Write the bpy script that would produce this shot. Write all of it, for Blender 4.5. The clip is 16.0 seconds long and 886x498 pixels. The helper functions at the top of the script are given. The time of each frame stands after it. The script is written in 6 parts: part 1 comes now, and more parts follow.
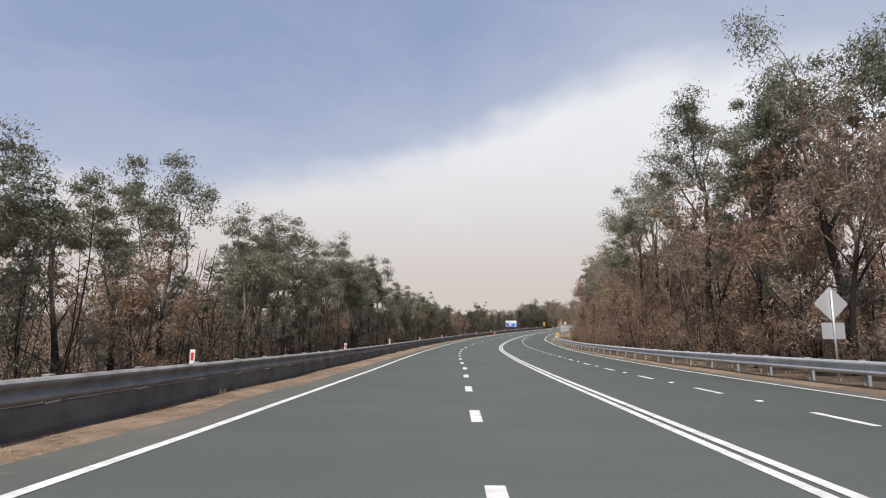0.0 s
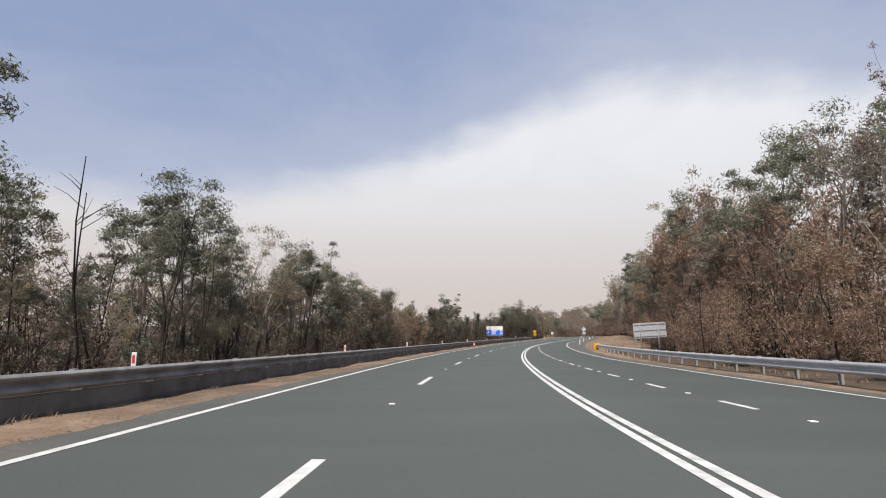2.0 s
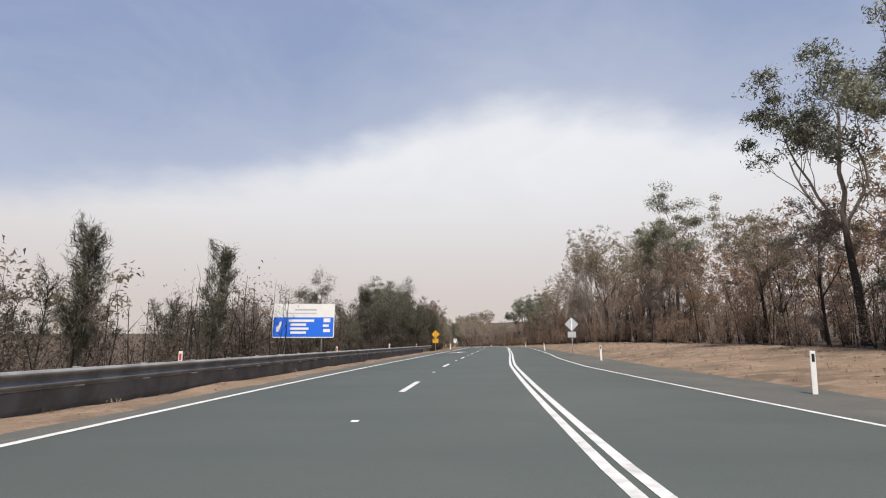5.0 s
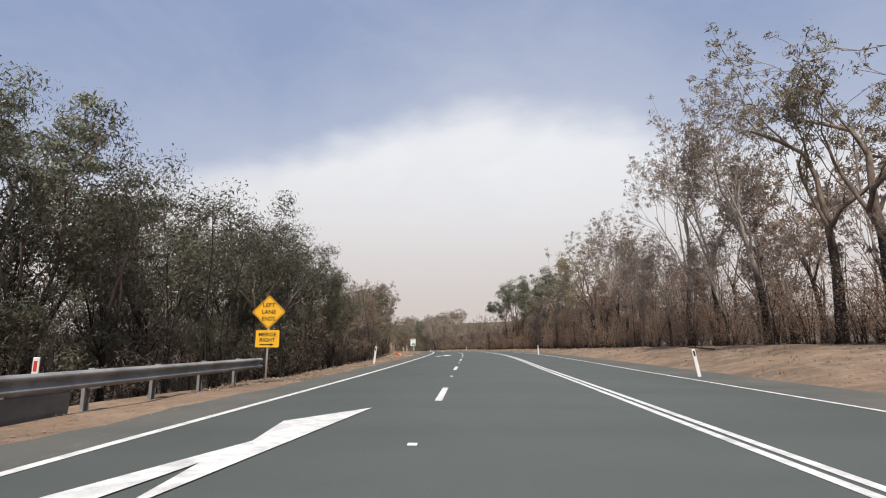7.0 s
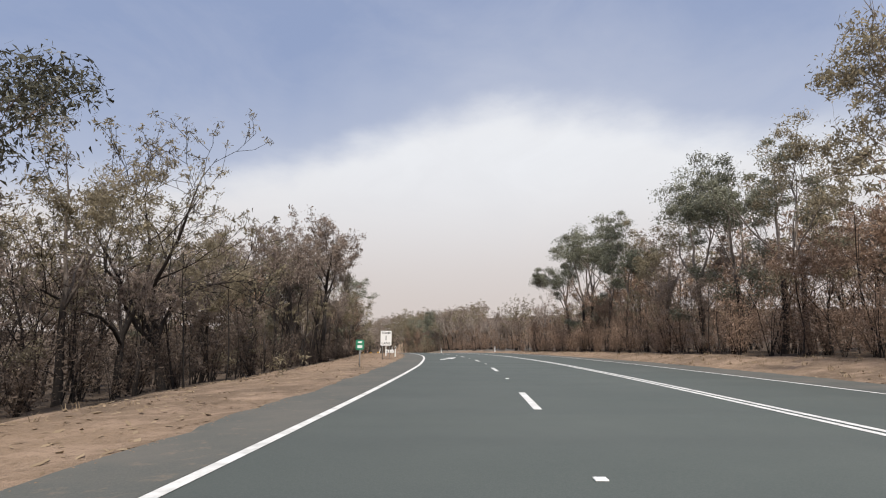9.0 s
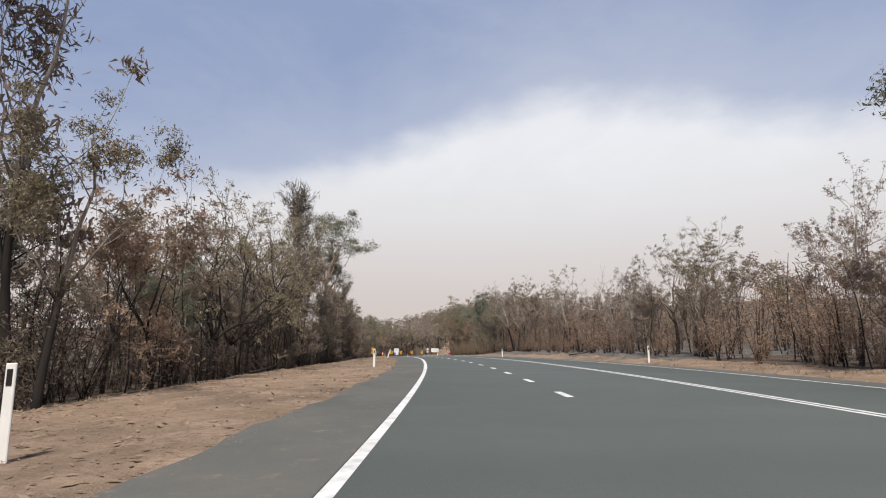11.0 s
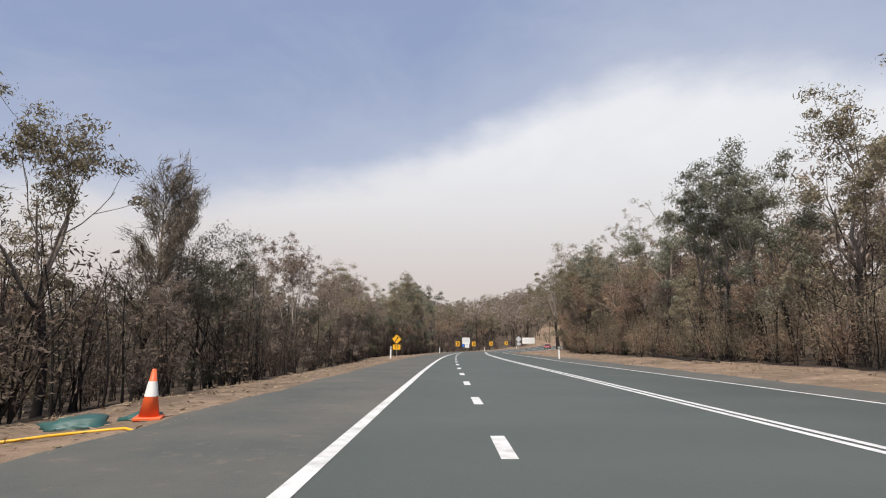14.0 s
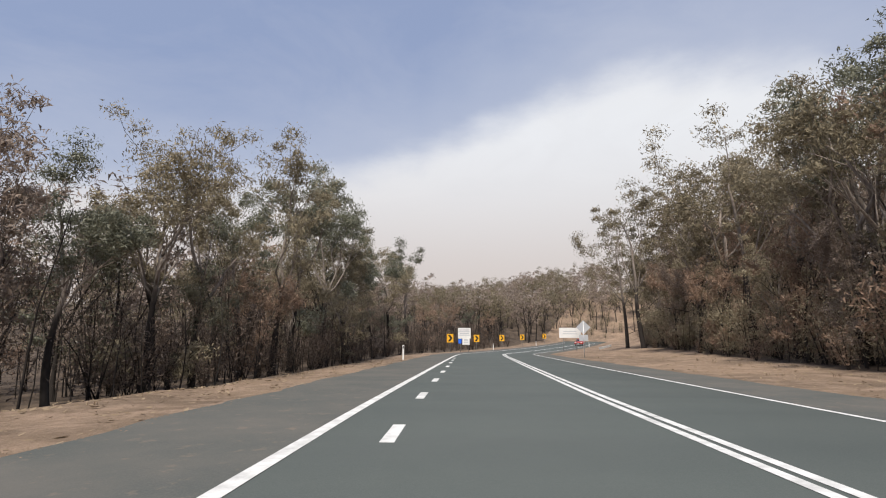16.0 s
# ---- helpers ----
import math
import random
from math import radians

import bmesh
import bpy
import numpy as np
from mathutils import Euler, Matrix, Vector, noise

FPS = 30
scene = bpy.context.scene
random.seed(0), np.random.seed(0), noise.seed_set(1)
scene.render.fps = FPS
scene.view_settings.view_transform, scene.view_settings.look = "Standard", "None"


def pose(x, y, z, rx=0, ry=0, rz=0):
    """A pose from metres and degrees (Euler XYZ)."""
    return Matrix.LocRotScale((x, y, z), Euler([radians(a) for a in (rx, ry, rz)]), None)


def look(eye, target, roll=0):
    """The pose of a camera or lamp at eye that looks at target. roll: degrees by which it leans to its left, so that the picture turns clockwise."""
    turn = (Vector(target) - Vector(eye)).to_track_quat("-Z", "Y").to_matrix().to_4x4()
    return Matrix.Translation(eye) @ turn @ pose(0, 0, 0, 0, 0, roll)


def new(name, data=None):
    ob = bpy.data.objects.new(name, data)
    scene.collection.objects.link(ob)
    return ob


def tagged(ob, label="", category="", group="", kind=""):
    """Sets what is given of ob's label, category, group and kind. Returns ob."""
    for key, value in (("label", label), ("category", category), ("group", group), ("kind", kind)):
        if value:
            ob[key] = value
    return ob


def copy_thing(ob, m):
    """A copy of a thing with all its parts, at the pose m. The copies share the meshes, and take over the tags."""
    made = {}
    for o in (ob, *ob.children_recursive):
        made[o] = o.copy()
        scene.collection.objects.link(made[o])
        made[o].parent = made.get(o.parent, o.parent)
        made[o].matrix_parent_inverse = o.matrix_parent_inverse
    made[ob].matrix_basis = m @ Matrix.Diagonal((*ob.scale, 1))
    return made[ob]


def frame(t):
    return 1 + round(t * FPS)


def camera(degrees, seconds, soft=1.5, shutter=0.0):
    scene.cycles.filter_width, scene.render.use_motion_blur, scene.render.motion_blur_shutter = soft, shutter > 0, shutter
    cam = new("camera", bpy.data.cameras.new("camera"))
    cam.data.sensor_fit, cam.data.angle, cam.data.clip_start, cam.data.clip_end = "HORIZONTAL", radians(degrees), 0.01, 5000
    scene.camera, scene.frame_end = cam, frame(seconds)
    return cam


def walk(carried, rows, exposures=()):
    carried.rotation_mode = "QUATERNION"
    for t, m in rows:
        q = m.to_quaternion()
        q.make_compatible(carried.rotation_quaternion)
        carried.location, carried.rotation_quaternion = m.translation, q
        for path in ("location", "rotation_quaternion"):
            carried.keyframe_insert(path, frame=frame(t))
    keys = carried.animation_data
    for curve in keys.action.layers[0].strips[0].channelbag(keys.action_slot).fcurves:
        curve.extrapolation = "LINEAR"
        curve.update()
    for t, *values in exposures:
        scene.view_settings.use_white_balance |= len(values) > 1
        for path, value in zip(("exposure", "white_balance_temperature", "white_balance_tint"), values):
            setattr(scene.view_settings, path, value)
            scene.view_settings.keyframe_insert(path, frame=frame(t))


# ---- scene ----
# ---- the line of the road: arc length s ahead, offset d to the right ----
HEADING = [0, -0.22, -1.0, -2.16, -3.79, -5.77, -7.77, -9.74, -11.62, -13.39, -14.84, -16.0, -16.83, -17.3, -17.58, -17.74,
           -17.2, -16.43, -15.46, -14.21, -12.85, -11.37, -9.78, -8.07, -6.29, -4.79, -3.5, -2.42, -1.66, -1.17, -1.09, -1.44,
           -2.16, -3.0, -3.15, -3.16, -4.45, -11.39, -17.68, -20.94, -21.95, -21.7, -21.5, -21.5, -21.5, -21.5]
LEVEL = [0.0, -0.99, -1.7, -2.16, -2.41, -2.5, -2.49, -2.46, -2.41, -2.37, -2.42, -2.57, -2.83, -3.22, -3.79, -4.49, -5.26,
         -6.13, -7.04, -8.02, -8.58, -8.9, -9.0]


def smooth_line(knots_s, knots_v, s):
    """A smooth curve through the knots."""
    ks, kv = np.asarray(knots_s, float), np.asarray(knots_v, float)
    m = np.gradient(kv, ks)
    i = np.clip(np.searchsorted(ks, s, "right") - 1, 0, len(ks) - 2)
    h = ks[i + 1] - ks[i]
    u = np.clip((s - ks[i]) / h, 0, 1)
    return ((2 * u**3 - 3 * u**2 + 1) * kv[i] + (u**3 - 2 * u**2 + u) * h * m[i]
            + (-2 * u**3 + 3 * u**2) * kv[i + 1] + (u**3 - u**2) * h * m[i + 1])


STEP = 0.25
GS = np.arange(-120, 560 + STEP, STEP)
GPSI = np.radians(smooth_line(np.arange(len(HEADING)) * 12.5, HEADING, GS))
GX = np.cumsum(-np.sin(GPSI)) * STEP
GY = np.cumsum(np.cos(GPSI)) * STEP
ZERO = int(round(120 / STEP))
GX, GY = GX - GX[ZERO], GY - GY[ZERO]
GZ = smooth_line(np.arange(len(LEVEL)) * 25.0, LEVEL, GS) - 0.045 * np.minimum(GS, 0)


def ref(s):
    """Place, heading and height of the line at s (arrays too); straight on past both ends."""
    c = np.clip(s, GS[0], GS[-1])
    psi = np.interp(c, GS, GPSI)
    over = s - c
    return (np.interp(c, GS, GX) - np.sin(psi) * over, np.interp(c, GS, GY) + np.cos(psi) * over, psi, np.interp(c, GS, GZ))


def at(s, d, h=0.0):
    """World place: s along, d to the right, h over the road's level."""
    x, y, psi, z = ref(s)
    return np.stack([x + d * np.cos(psi), y + d * np.sin(psi), z + h + 0 * d], -1)


def line_of(pairs):
    ks, kv = zip(*pairs)
    return lambda s: np.interp(s, ks, kv)


EDGE_L = line_of([(-120, -3.0), (6, -3.23), (19, -3.55), (31, -3.9), (44, -4.16), (56, -4.35), (68, -4.62), (81, -4.93), (100, -5.05),
                  (120, -5.1), (137, -4.9), (150, -4.6), (169, -4.1), (181, -3.85), (194, -3.4), (207, -3.0), (220, -2.55), (233, -2.05),
                  (253, -1.35), (273, -1.0), (298, -0.88), (323, -0.78), (335, -0.95), (349, -1.22), (360, -1.45), (372, -1.62), (384, -1.72),
                  (409, -1.88), (427, -1.9), (560, -1.9)])
CENTRE = line_of([(-120, 2.7), (11, 2.65), (23, 2.6), (36, 2.4), (48, 2.1), (60, 1.98), (73, 1.92), (85, 1.8), (97, 1.66), (110, 1.45),
                  (120, 1.32), (130, 1.35), (151, 1.9), (174, 2.95), (187, 3.35), (199, 3.7), (211, 4.3), (223, 4.9), (234, 5.3), (254, 6.1), (275, 6.6),
                  (297, 6.7), (310, 6.5), (322, 6.1), (335, 5.35), (347, 4.8), (362, 4.05), (375, 3.55), (387, 3.1), (412, 2.55), (427, 2.46), (560, 2.46)])
EDGE_R = line_of([(-120, 7.6), (10, 7.8), (36, 8.15), (61, 8.2), (74, 7.9), (85, 7.2), (97, 6.8), (109, 6.35), (130, 5.6), (150, 5.15), (162, 5.6),
                  (172, 6.3), (185, 6.95), (197, 7.3), (211, 8.05), (224, 8.7), (237, 9.3), (255, 10.1), (275, 10.8), (300, 11.0), (314, 10.5),
                  (325, 9.6), (337, 8.7), (349, 8.3), (361, 7.7), (373, 7.1), (385, 6.4), (410, 5.75), (427, 5.46), (560, 5.46)])
LANE = line_of([(0, 0.3), (12.5, 0.02), (21, -0.15), (31, -0.65), (40, -1.1), (47, -1.36), (66, -1.65), (90, -1.7), (113, -1.72), (130, -1.6),
                (150, -1.3), (173, -0.7), (185, -0.43), (198, -0.18), (210, 0.22), (220, 0.66), (232, 1.26), (243, 1.78), (256, 2.25), (280, 2.5),
                (302, 2.4), (314, 2.13), (326, 1.71), (338, 1.12), (351, 0.6), (364, 0.13), (372, -0.1), (385, -0.42), (394, -0.62), (411, -1.05),
                (425, -1.3), (440, -1.6)])
LANE_R = line_of([(0, 5.3), (35, 5.5), (48, 5.2), (58, 4.8), (75, 4.2), (84, 3.8), (100, 3.15), (113, 2.6), (121, 2.15)])
TAR_L = line_of([(-120, -3.8), (0, -3.95), (45, -4.9), (95, -5.75), (150, -5.5), (172, -5.3), (186, -4.8), (200, -4.35), (212, -3.95), (222, -3.65),
                 (240, -3.2), (300, -2.45), (325, -3.0), (350, -4.2), (372, -4.5), (410, -4.5), (450, -4.3), (560, -4.2)])
TAR_R = line_of([(-120, 8.3), (0, 8.4), (60, 8.9), (90, 8.2), (109, 7.9), (150, 8.3), (175, 9.1), (190, 9.4), (213, 10.4), (240, 11.6),
                 (255, 12.2), (300, 12.4), (327, 11.0), (345, 10.0), (375, 9.1), (412, 8.0), (440, 7.2), (560, 7.0)])
WOOD_L = line_of([(-120, -7.5), (0, -7.8), (45, -8.6), (95, -9.6), (180, -8.6), (195, -6.6), (222, -6.3), (236, -7.2), (300, -8.4), (325, -7.4),
                  (373, -6.8), (390, -7.4), (400, -8.6), (408, -8.6), (418, -7.2), (450, -7.5), (500, -9.0), (560, -10)])
WOOD_R = line_of([(-120, 10.0), (0, 10.0), (45, 10.3), (80, 10.8), (95, 12.2), (115, 14.8), (160, 16.5), (200, 15.5), (240, 15.0), (300, 14.8), (325, 13.0),
                  (350, 13.2), (380, 13.5), (420, 13.2), (440, 16.0), (560, 22)])
BANK_R = line_of([(-120, 0), (100, 0.0), (130, 0.6), (160, 0.95), (200, 1.05), (235, 0.6), (300, 0.2), (312, 0.45), (335, 0.5), (356, 0.65), (366, 0.2), (420, 0.1), (460, 0.6), (560, 1.0)])


def lie(s, d):
    """Height of the ground over the road's level."""
    s, d = np.broadcast_arrays(np.asarray(s, float), np.asarray(d, float))
    tl, tr, wl, wr = TAR_L(s), TAR_R(s), WOOD_L(s), WOOD_R(s)
    h = np.where((d > tl) & (d < tr), -0.06, 0.0)
    left = np.clip((tl - d) / np.maximum(tl - wl, 0.5), 0, 1)
    h = np.where(d <= tl, -0.02 - 0.12 * left, h)
    fall = np.clip(wl - d, 0, None)
    h = np.where(d < wl, h - 2.2 * (1 - np.exp(-fall / 7.0)) * line_of([(-120, 1), (190, 1), (230, 0.5), (330, 0.6), (430, 0.5), (470, 0)])(s), h)
    right = np.clip((d - tr) / np.maximum(wr - tr, 0.5), 0, 1)
    h = np.where(d >= tr, -0.02 + BANK_R(s) * right**0.8 + 0.11 * np.clip((d - tr) / 0.3, 0, 1) * np.clip((110 - s) / 6, 0, 1), h)
    h = np.where(d > wr, h + 0.03 * (d - wr), h)
    far = np.clip(np.abs(d) - np.where(d < 0, np.interp(s, [480, 520], [14, 9]), 14), 0, None) * np.clip((s - 440) / 60, 0, 1)
    return h + np.minimum(np.where(d < 0, 0.22, 0.22) * far, np.where(d < 0, 5.5, 8))


def bumps(s, d):
    """Small unevenness of the verge, none on the road."""
    off = np.clip(np.maximum(TAR_L(s) - d, d - TAR_R(s)) / 1.5, 0, 1)
    n = np.sin(s * 1.3 + 2.1 * np.sin(d * 0.7)) * np.sin(d * 1.7 + 1.3 * np.sin(s * 0.6)) + 0.6 * np.sin(s * 3.1 + d * 2.3) * np.sin(d * 3.7 - s)
    return off * 0.045 * n


def foot(s, d):
    """The ground's place at s, d."""
    return Vector(at(float(s), float(d), float(lie(s, d) + bumps(s, d))))


def turned(s, yaw=0.0):
    """Degrees about z to face along the road at s."""
    return math.degrees(float(ref(s)[2])) + yaw


# ---- camera ----
EYE = 1.09
ROWS = [  # seconds, s, yaw, pitch, roll
    (0.0, 0.00, 2.53, 7.56, 0.00), (0.5, 12.50, 2.43, 7.96, 0.00), (1.0, 25.00, 1.81, 8.23, 0.00), (1.5, 37.40, 0.65, 8.64, 0.00),
    (2.0, 49.90, -0.92, 9.01, 0.00), (2.5, 62.40, -2.85, 9.35, 0.00), (3.0, 75.00, -5.01, 9.62, 0.00), (3.5, 87.50, -7.21, 9.71, 0.00),
    (4.0, 100.00, -9.30, 9.85, 0.00), (4.5, 112.50, -11.19, 9.98, 0.00), (5.0, 125.00, -12.77, 10.09, 0.00), (5.5, 137.60, -14.05, 10.20, 0.00),
    (6.0, 150.10, -15.00, 10.31, 0.00), (6.5, 162.60, -15.59, 10.39, 0.00), (7.0, 175.20, -15.92, 10.32, 0.00), (7.5, 187.70, -15.91, 10.37, 0.00),
    (8.0, 200.20, -15.69, 10.37, 0.00), (8.5, 212.80, -14.86, 10.29, 0.00), (9.0, 225.30, -13.72, 10.06, 0.00), (9.5, 237.90, -12.42, 9.93, 0.00),
    (10.0, 250.40, -11.02, 9.88, 0.00), (10.5, 263.00, -9.50, 9.83, 0.00), (11.0, 275.50, -7.86, 9.78, 0.00), (11.5, 288.10, -6.11, 9.60, 0.00),
    (12.0, 300.60, -4.27, 9.55, 0.00), (12.5, 313.20, -2.57, 9.46, 0.00), (13.0, 325.70, -1.12, 9.12, 0.00), (13.5, 338.20, -0.00, 8.99, 0.00),
    (14.0, 350.70, 0.91, 8.64, 0.00), (14.5, 363.20, 1.49, 8.35, 0.00), (15.0, 375.70, 1.59, 8.45, 0.00), (15.5, 388.20, 1.28, 8.24, 0.00),
    (16.0, 400.60, 0.61, 8.12, 0.00),
]
cam = camera(80.3, 16.0, soft=1.1)
walk(cam, [(t, pose(*at(s, 0.0, EYE), 90 + pitch, roll, yaw)) for t, s, yaw, pitch, roll in ROWS])

# ---- sky and sun ----
world = bpy.data.worlds.new("sky")
scene.world = world
world.use_nodes = True
wt = world.node_tree
wt.nodes.clear()


def node(tree, kind, **props):
    n = tree.nodes.new(kind)
    for key, value in props.items():
        if key == "operation":
            n.operation = value
        elif key == "blend":
            n.data_type, n.blend_type = "RGBA", value
    return n


def math_node(tree, op, a, b=None, c=None, clamp=False):
    n = tree.nodes.new("ShaderNodeMath")
    n.operation, n.use_clamp = op, clamp
    for i, v in enumerate((a, b, c)):
        if v is None:
            continue
        if isinstance(v, (int, float)):
            n.inputs[i].default_value = v
        else:
            tree.links.new(v, n.inputs[i])
    return n.outputs[0]


def mix_node(tree, f, a, b, blend="MIX"):
    n = tree.nodes.new("ShaderNodeMix")
    n.data_type, n.blend_type = "RGBA", blend
    for i, v in ((0, f), (6, a), (7, b)):
        if isinstance(v, (int, float)):
            n.inputs[i].default_value = v
        elif isinstance(v, tuple):
            n.inputs[i].default_value = (*v, 1)
        else:
            tree.links.new(v, n.inputs[i])
    return n.outputs[2]


def noise_node(tree, vector, scale, detail=3.0, rough=0.5, distort=0.0):
    n = tree.nodes.new("ShaderNodeTexNoise")
    n.inputs["Scale"].default_value, n.inputs["Detail"].default_value = scale, detail
    n.inputs["Roughness"].default_value, n.inputs["Distortion"].default_value = rough, distort
    if vector is not None:
        tree.links.new(vector, n.inputs["Vector"])
    return n.outputs["Fac"]


def range_node(tree, v, a, b, c=0.0, d=1.0, smooth=False):
    n = tree.nodes.new("ShaderNodeMapRange")
    n.interpolation_type = "SMOOTHSTEP" if smooth else "LINEAR"
    tree.links.new(v, n.inputs[0])
    for i, x in ((1, a), (2, b), (3, c), (4, d)):
        n.inputs[i].default_value = x
    return n.outputs[0]


SUN_EL, SUN_AZ = 58.0, -166.0   # height; turn from straight ahead, minus to the left
wc = wt.nodes.new("ShaderNodeTexCoord").outputs["Generated"]
sep = wt.nodes.new("ShaderNodeSeparateXYZ")
wt.links.new(wc, sep.inputs[0])
sky = wt.nodes.new("ShaderNodeTexSky")
sky.sky_type, sky.sun_disc = "NISHITA", False
sky.sun_elevation, sky.sun_rotation = radians(SUN_EL), radians(SUN_AZ)
sky.air_density, sky.dust_density, sky.ozone_density = 1.0, 2.5, 1.0
stretch = wt.nodes.new("ShaderNodeMapping")
stretch.inputs["Scale"].default_value = (1.0, 1.0, 2.2)
wt.links.new(wc, stretch.inputs["Vector"])
warp = noise_node(wt, stretch.outputs[0], 2.2, 4, 0.55)
fine = noise_node(wt, stretch.outputs[0], 7.0, 5, 0.6)
# upper rim of the smoke bank against the blue: across (x of the direction) and how high (z)
rim = wt.nodes.new("ShaderNodeValToRGB")
rim.color_ramp.interpolation = "EASE"
RIM = [(-1.0, 0.20), (-0.42, 0.235), (-0.21, 0.277), (-0.06, 0.312), (0.0, 0.339), (0.08, 0.375), (0.21, 0.412), (0.32, 0.435), (0.42, 0.424), (0.53, 0.405),
       (0.61, 0.370), (0.70, 0.335), (1.0, 0.26)]
while len(rim.color_ramp.elements) < len(RIM):
    rim.color_ramp.elements.new(0.5)
for stop, (x_, z_) in zip(rim.color_ramp.elements, RIM):
    stop.position, stop.color = (x_ + 1) / 2, (z_, z_, z_, 1)
wt.links.new(math_node(wt, "MULTIPLY_ADD", sep.outputs[0], 0.5, 0.5), rim.inputs[0])
edge = math_node(wt, "ADD", rim.outputs[0], math_node(wt, "MULTIPLY_ADD", warp, 0.05, -0.025))
edge = math_node(wt, "ADD", edge, math_node(wt, "MULTIPLY_ADD", fine, 0.06, -0.03))
bank = range_node(wt, math_node(wt, "SUBTRACT", edge, sep.outputs[2]), -0.030, 0.055, 0, 1, True)
low = range_node(wt, sep.outputs[2], 0.02, 0.36, 0, 1, True)
cloud = mix_node(wt, low, (0.655, 0.588, 0.560), (0.84, 0.857, 0.895))
streak = range_node(wt, noise_node(wt, stretch.outputs[0], 4.5, 6, 0.6, 0.8), 0.35, 0.7, 0.0, 0.30)
cloud = mix_node(wt, math_node(wt, "MULTIPLY", streak, low), cloud, (0.70, 0.70, 0.73))
blue = mix_node(wt, 0.7, mix_node(wt, 1.0, sky.outputs[0], (0.085, 0.085, 0.085), "MULTIPLY"), (0.375, 0.458, 0.69))
veil = noise_node(wt, stretch.outputs[0], 3.0, 6, 0.62, 0.4)
blue = mix_node(wt, range_node(wt, veil, 0.4, 0.75, 0, 0.35), blue, (0.56, 0.59, 0.70))
haze = range_node(wt, math_node(wt, "SUBTRACT", sep.outputs[2], edge), -0.02, 0.20, 0.55, 0.0, True)
blue = mix_node(wt, haze, blue, (0.57, 0.61, 0.72))
back = wt.nodes.new("ShaderNodeBackground")
wt.links.new(mix_node(wt, bank, blue, cloud), back.inputs[0])
back.inputs[1].default_value = 1.0
wt.links.new(back.outputs[0], wt.nodes.new("ShaderNodeOutputWorld").inputs[0])

sun = new("sun", bpy.data.lights.new("sun", "SUN"))
sun.data.energy, sun.data.angle, sun.data.color = 5.0, radians(5), (1.0, 0.93, 0.84)
sun_from = Vector((math.sin(radians(SUN_AZ)) * math.cos(radians(SUN_EL)), math.cos(radians(SUN_AZ)) * math.cos(radians(SUN_EL)), math.sin(radians(SUN_EL))))
sun.matrix_world = look(sun_from * 100, (0, 0, 0))


# ---- materials ----
def material(name, base, rough=0.8, metal=0.0, spec=0.3):
    m = bpy.data.materials.new(name)
    m.use_nodes = True
    b = m.node_tree.nodes["Principled BSDF"]
    b.inputs["Base Color"].default_value = (*base, 1)
    b.inputs["Roughness"].default_value, b.inputs["Metallic"].default_value = rough, metal
    b.inputs["Specular IOR Level"].default_value = spec
    return m, m.node_tree, b


def place_of(tree, generated=False):
    if generated:
        return tree.nodes.new("ShaderNodeTexCoord").outputs["Object"]
    return tree.nodes.new("ShaderNodeNewGeometry").outputs["Position"]


def bump(tree, b, height, strength, distance=0.02):
    n = tree.nodes.new("ShaderNodeBump")
    n.inputs["Strength"].default_value, n.inputs["Distance"].default_value = strength, distance
    tree.links.new(height, n.inputs["Height"])
    tree.links.new(n.outputs[0], b.inputs["Normal"])


def painted(name, base, rough=0.5, metal=0.0, spec=0.4, wear=0.12, dirt=(0.25, 0.22, 0.18), scale=3.0):
    """Paint or metal with a little grime at two scales."""
    m, t, b = material(name, base, rough, metal, spec)
    p = place_of(t)
    f = math_node(t, "MULTIPLY", range_node(t, noise_node(t, p, scale, 5, 0.6), 0.4, 0.75), wear * 2)
    f = math_node(t, "ADD", f, math_node(t, "MULTIPLY", noise_node(t, p, scale * 14, 3), wear * 0.6))
    t.links.new(mix_node(t, f, base, dirt), b.inputs["Base Color"])
    t.links.new(math_node(t, "MULTIPLY_ADD", f, 0.4, rough), b.inputs["Roughness"])
    return m


def make_tar():
    m, t, b = material("asphalt", (0.1, 0.11, 0.11), 0.85, 0, 0.25)
    p = place_of(t)
    big = noise_node(t, p, 0.22, 4, 0.6)
    mid = noise_node(t, p, 2.2, 5, 0.65)
    grit = noise_node(t, p, 60, 2, 0.7)
    c = mix_node(t, range_node(t, big, 0.3, 0.7), (0.069, 0.083, 0.078), (0.087, 0.100, 0.093))
    c = mix_node(t, range_node(t, mid, 0.35, 0.7, 0, 0.35), c, (0.067, 0.080, 0.075))
    c = mix_node(t, range_node(t, grit, 0.35, 0.7, 0, 0.4), c, (0.128, 0.135, 0.126))
    t.links.new(c, b.inputs["Base Color"])
    bump(t, b, grit, 0.5, 0.006)
    return m


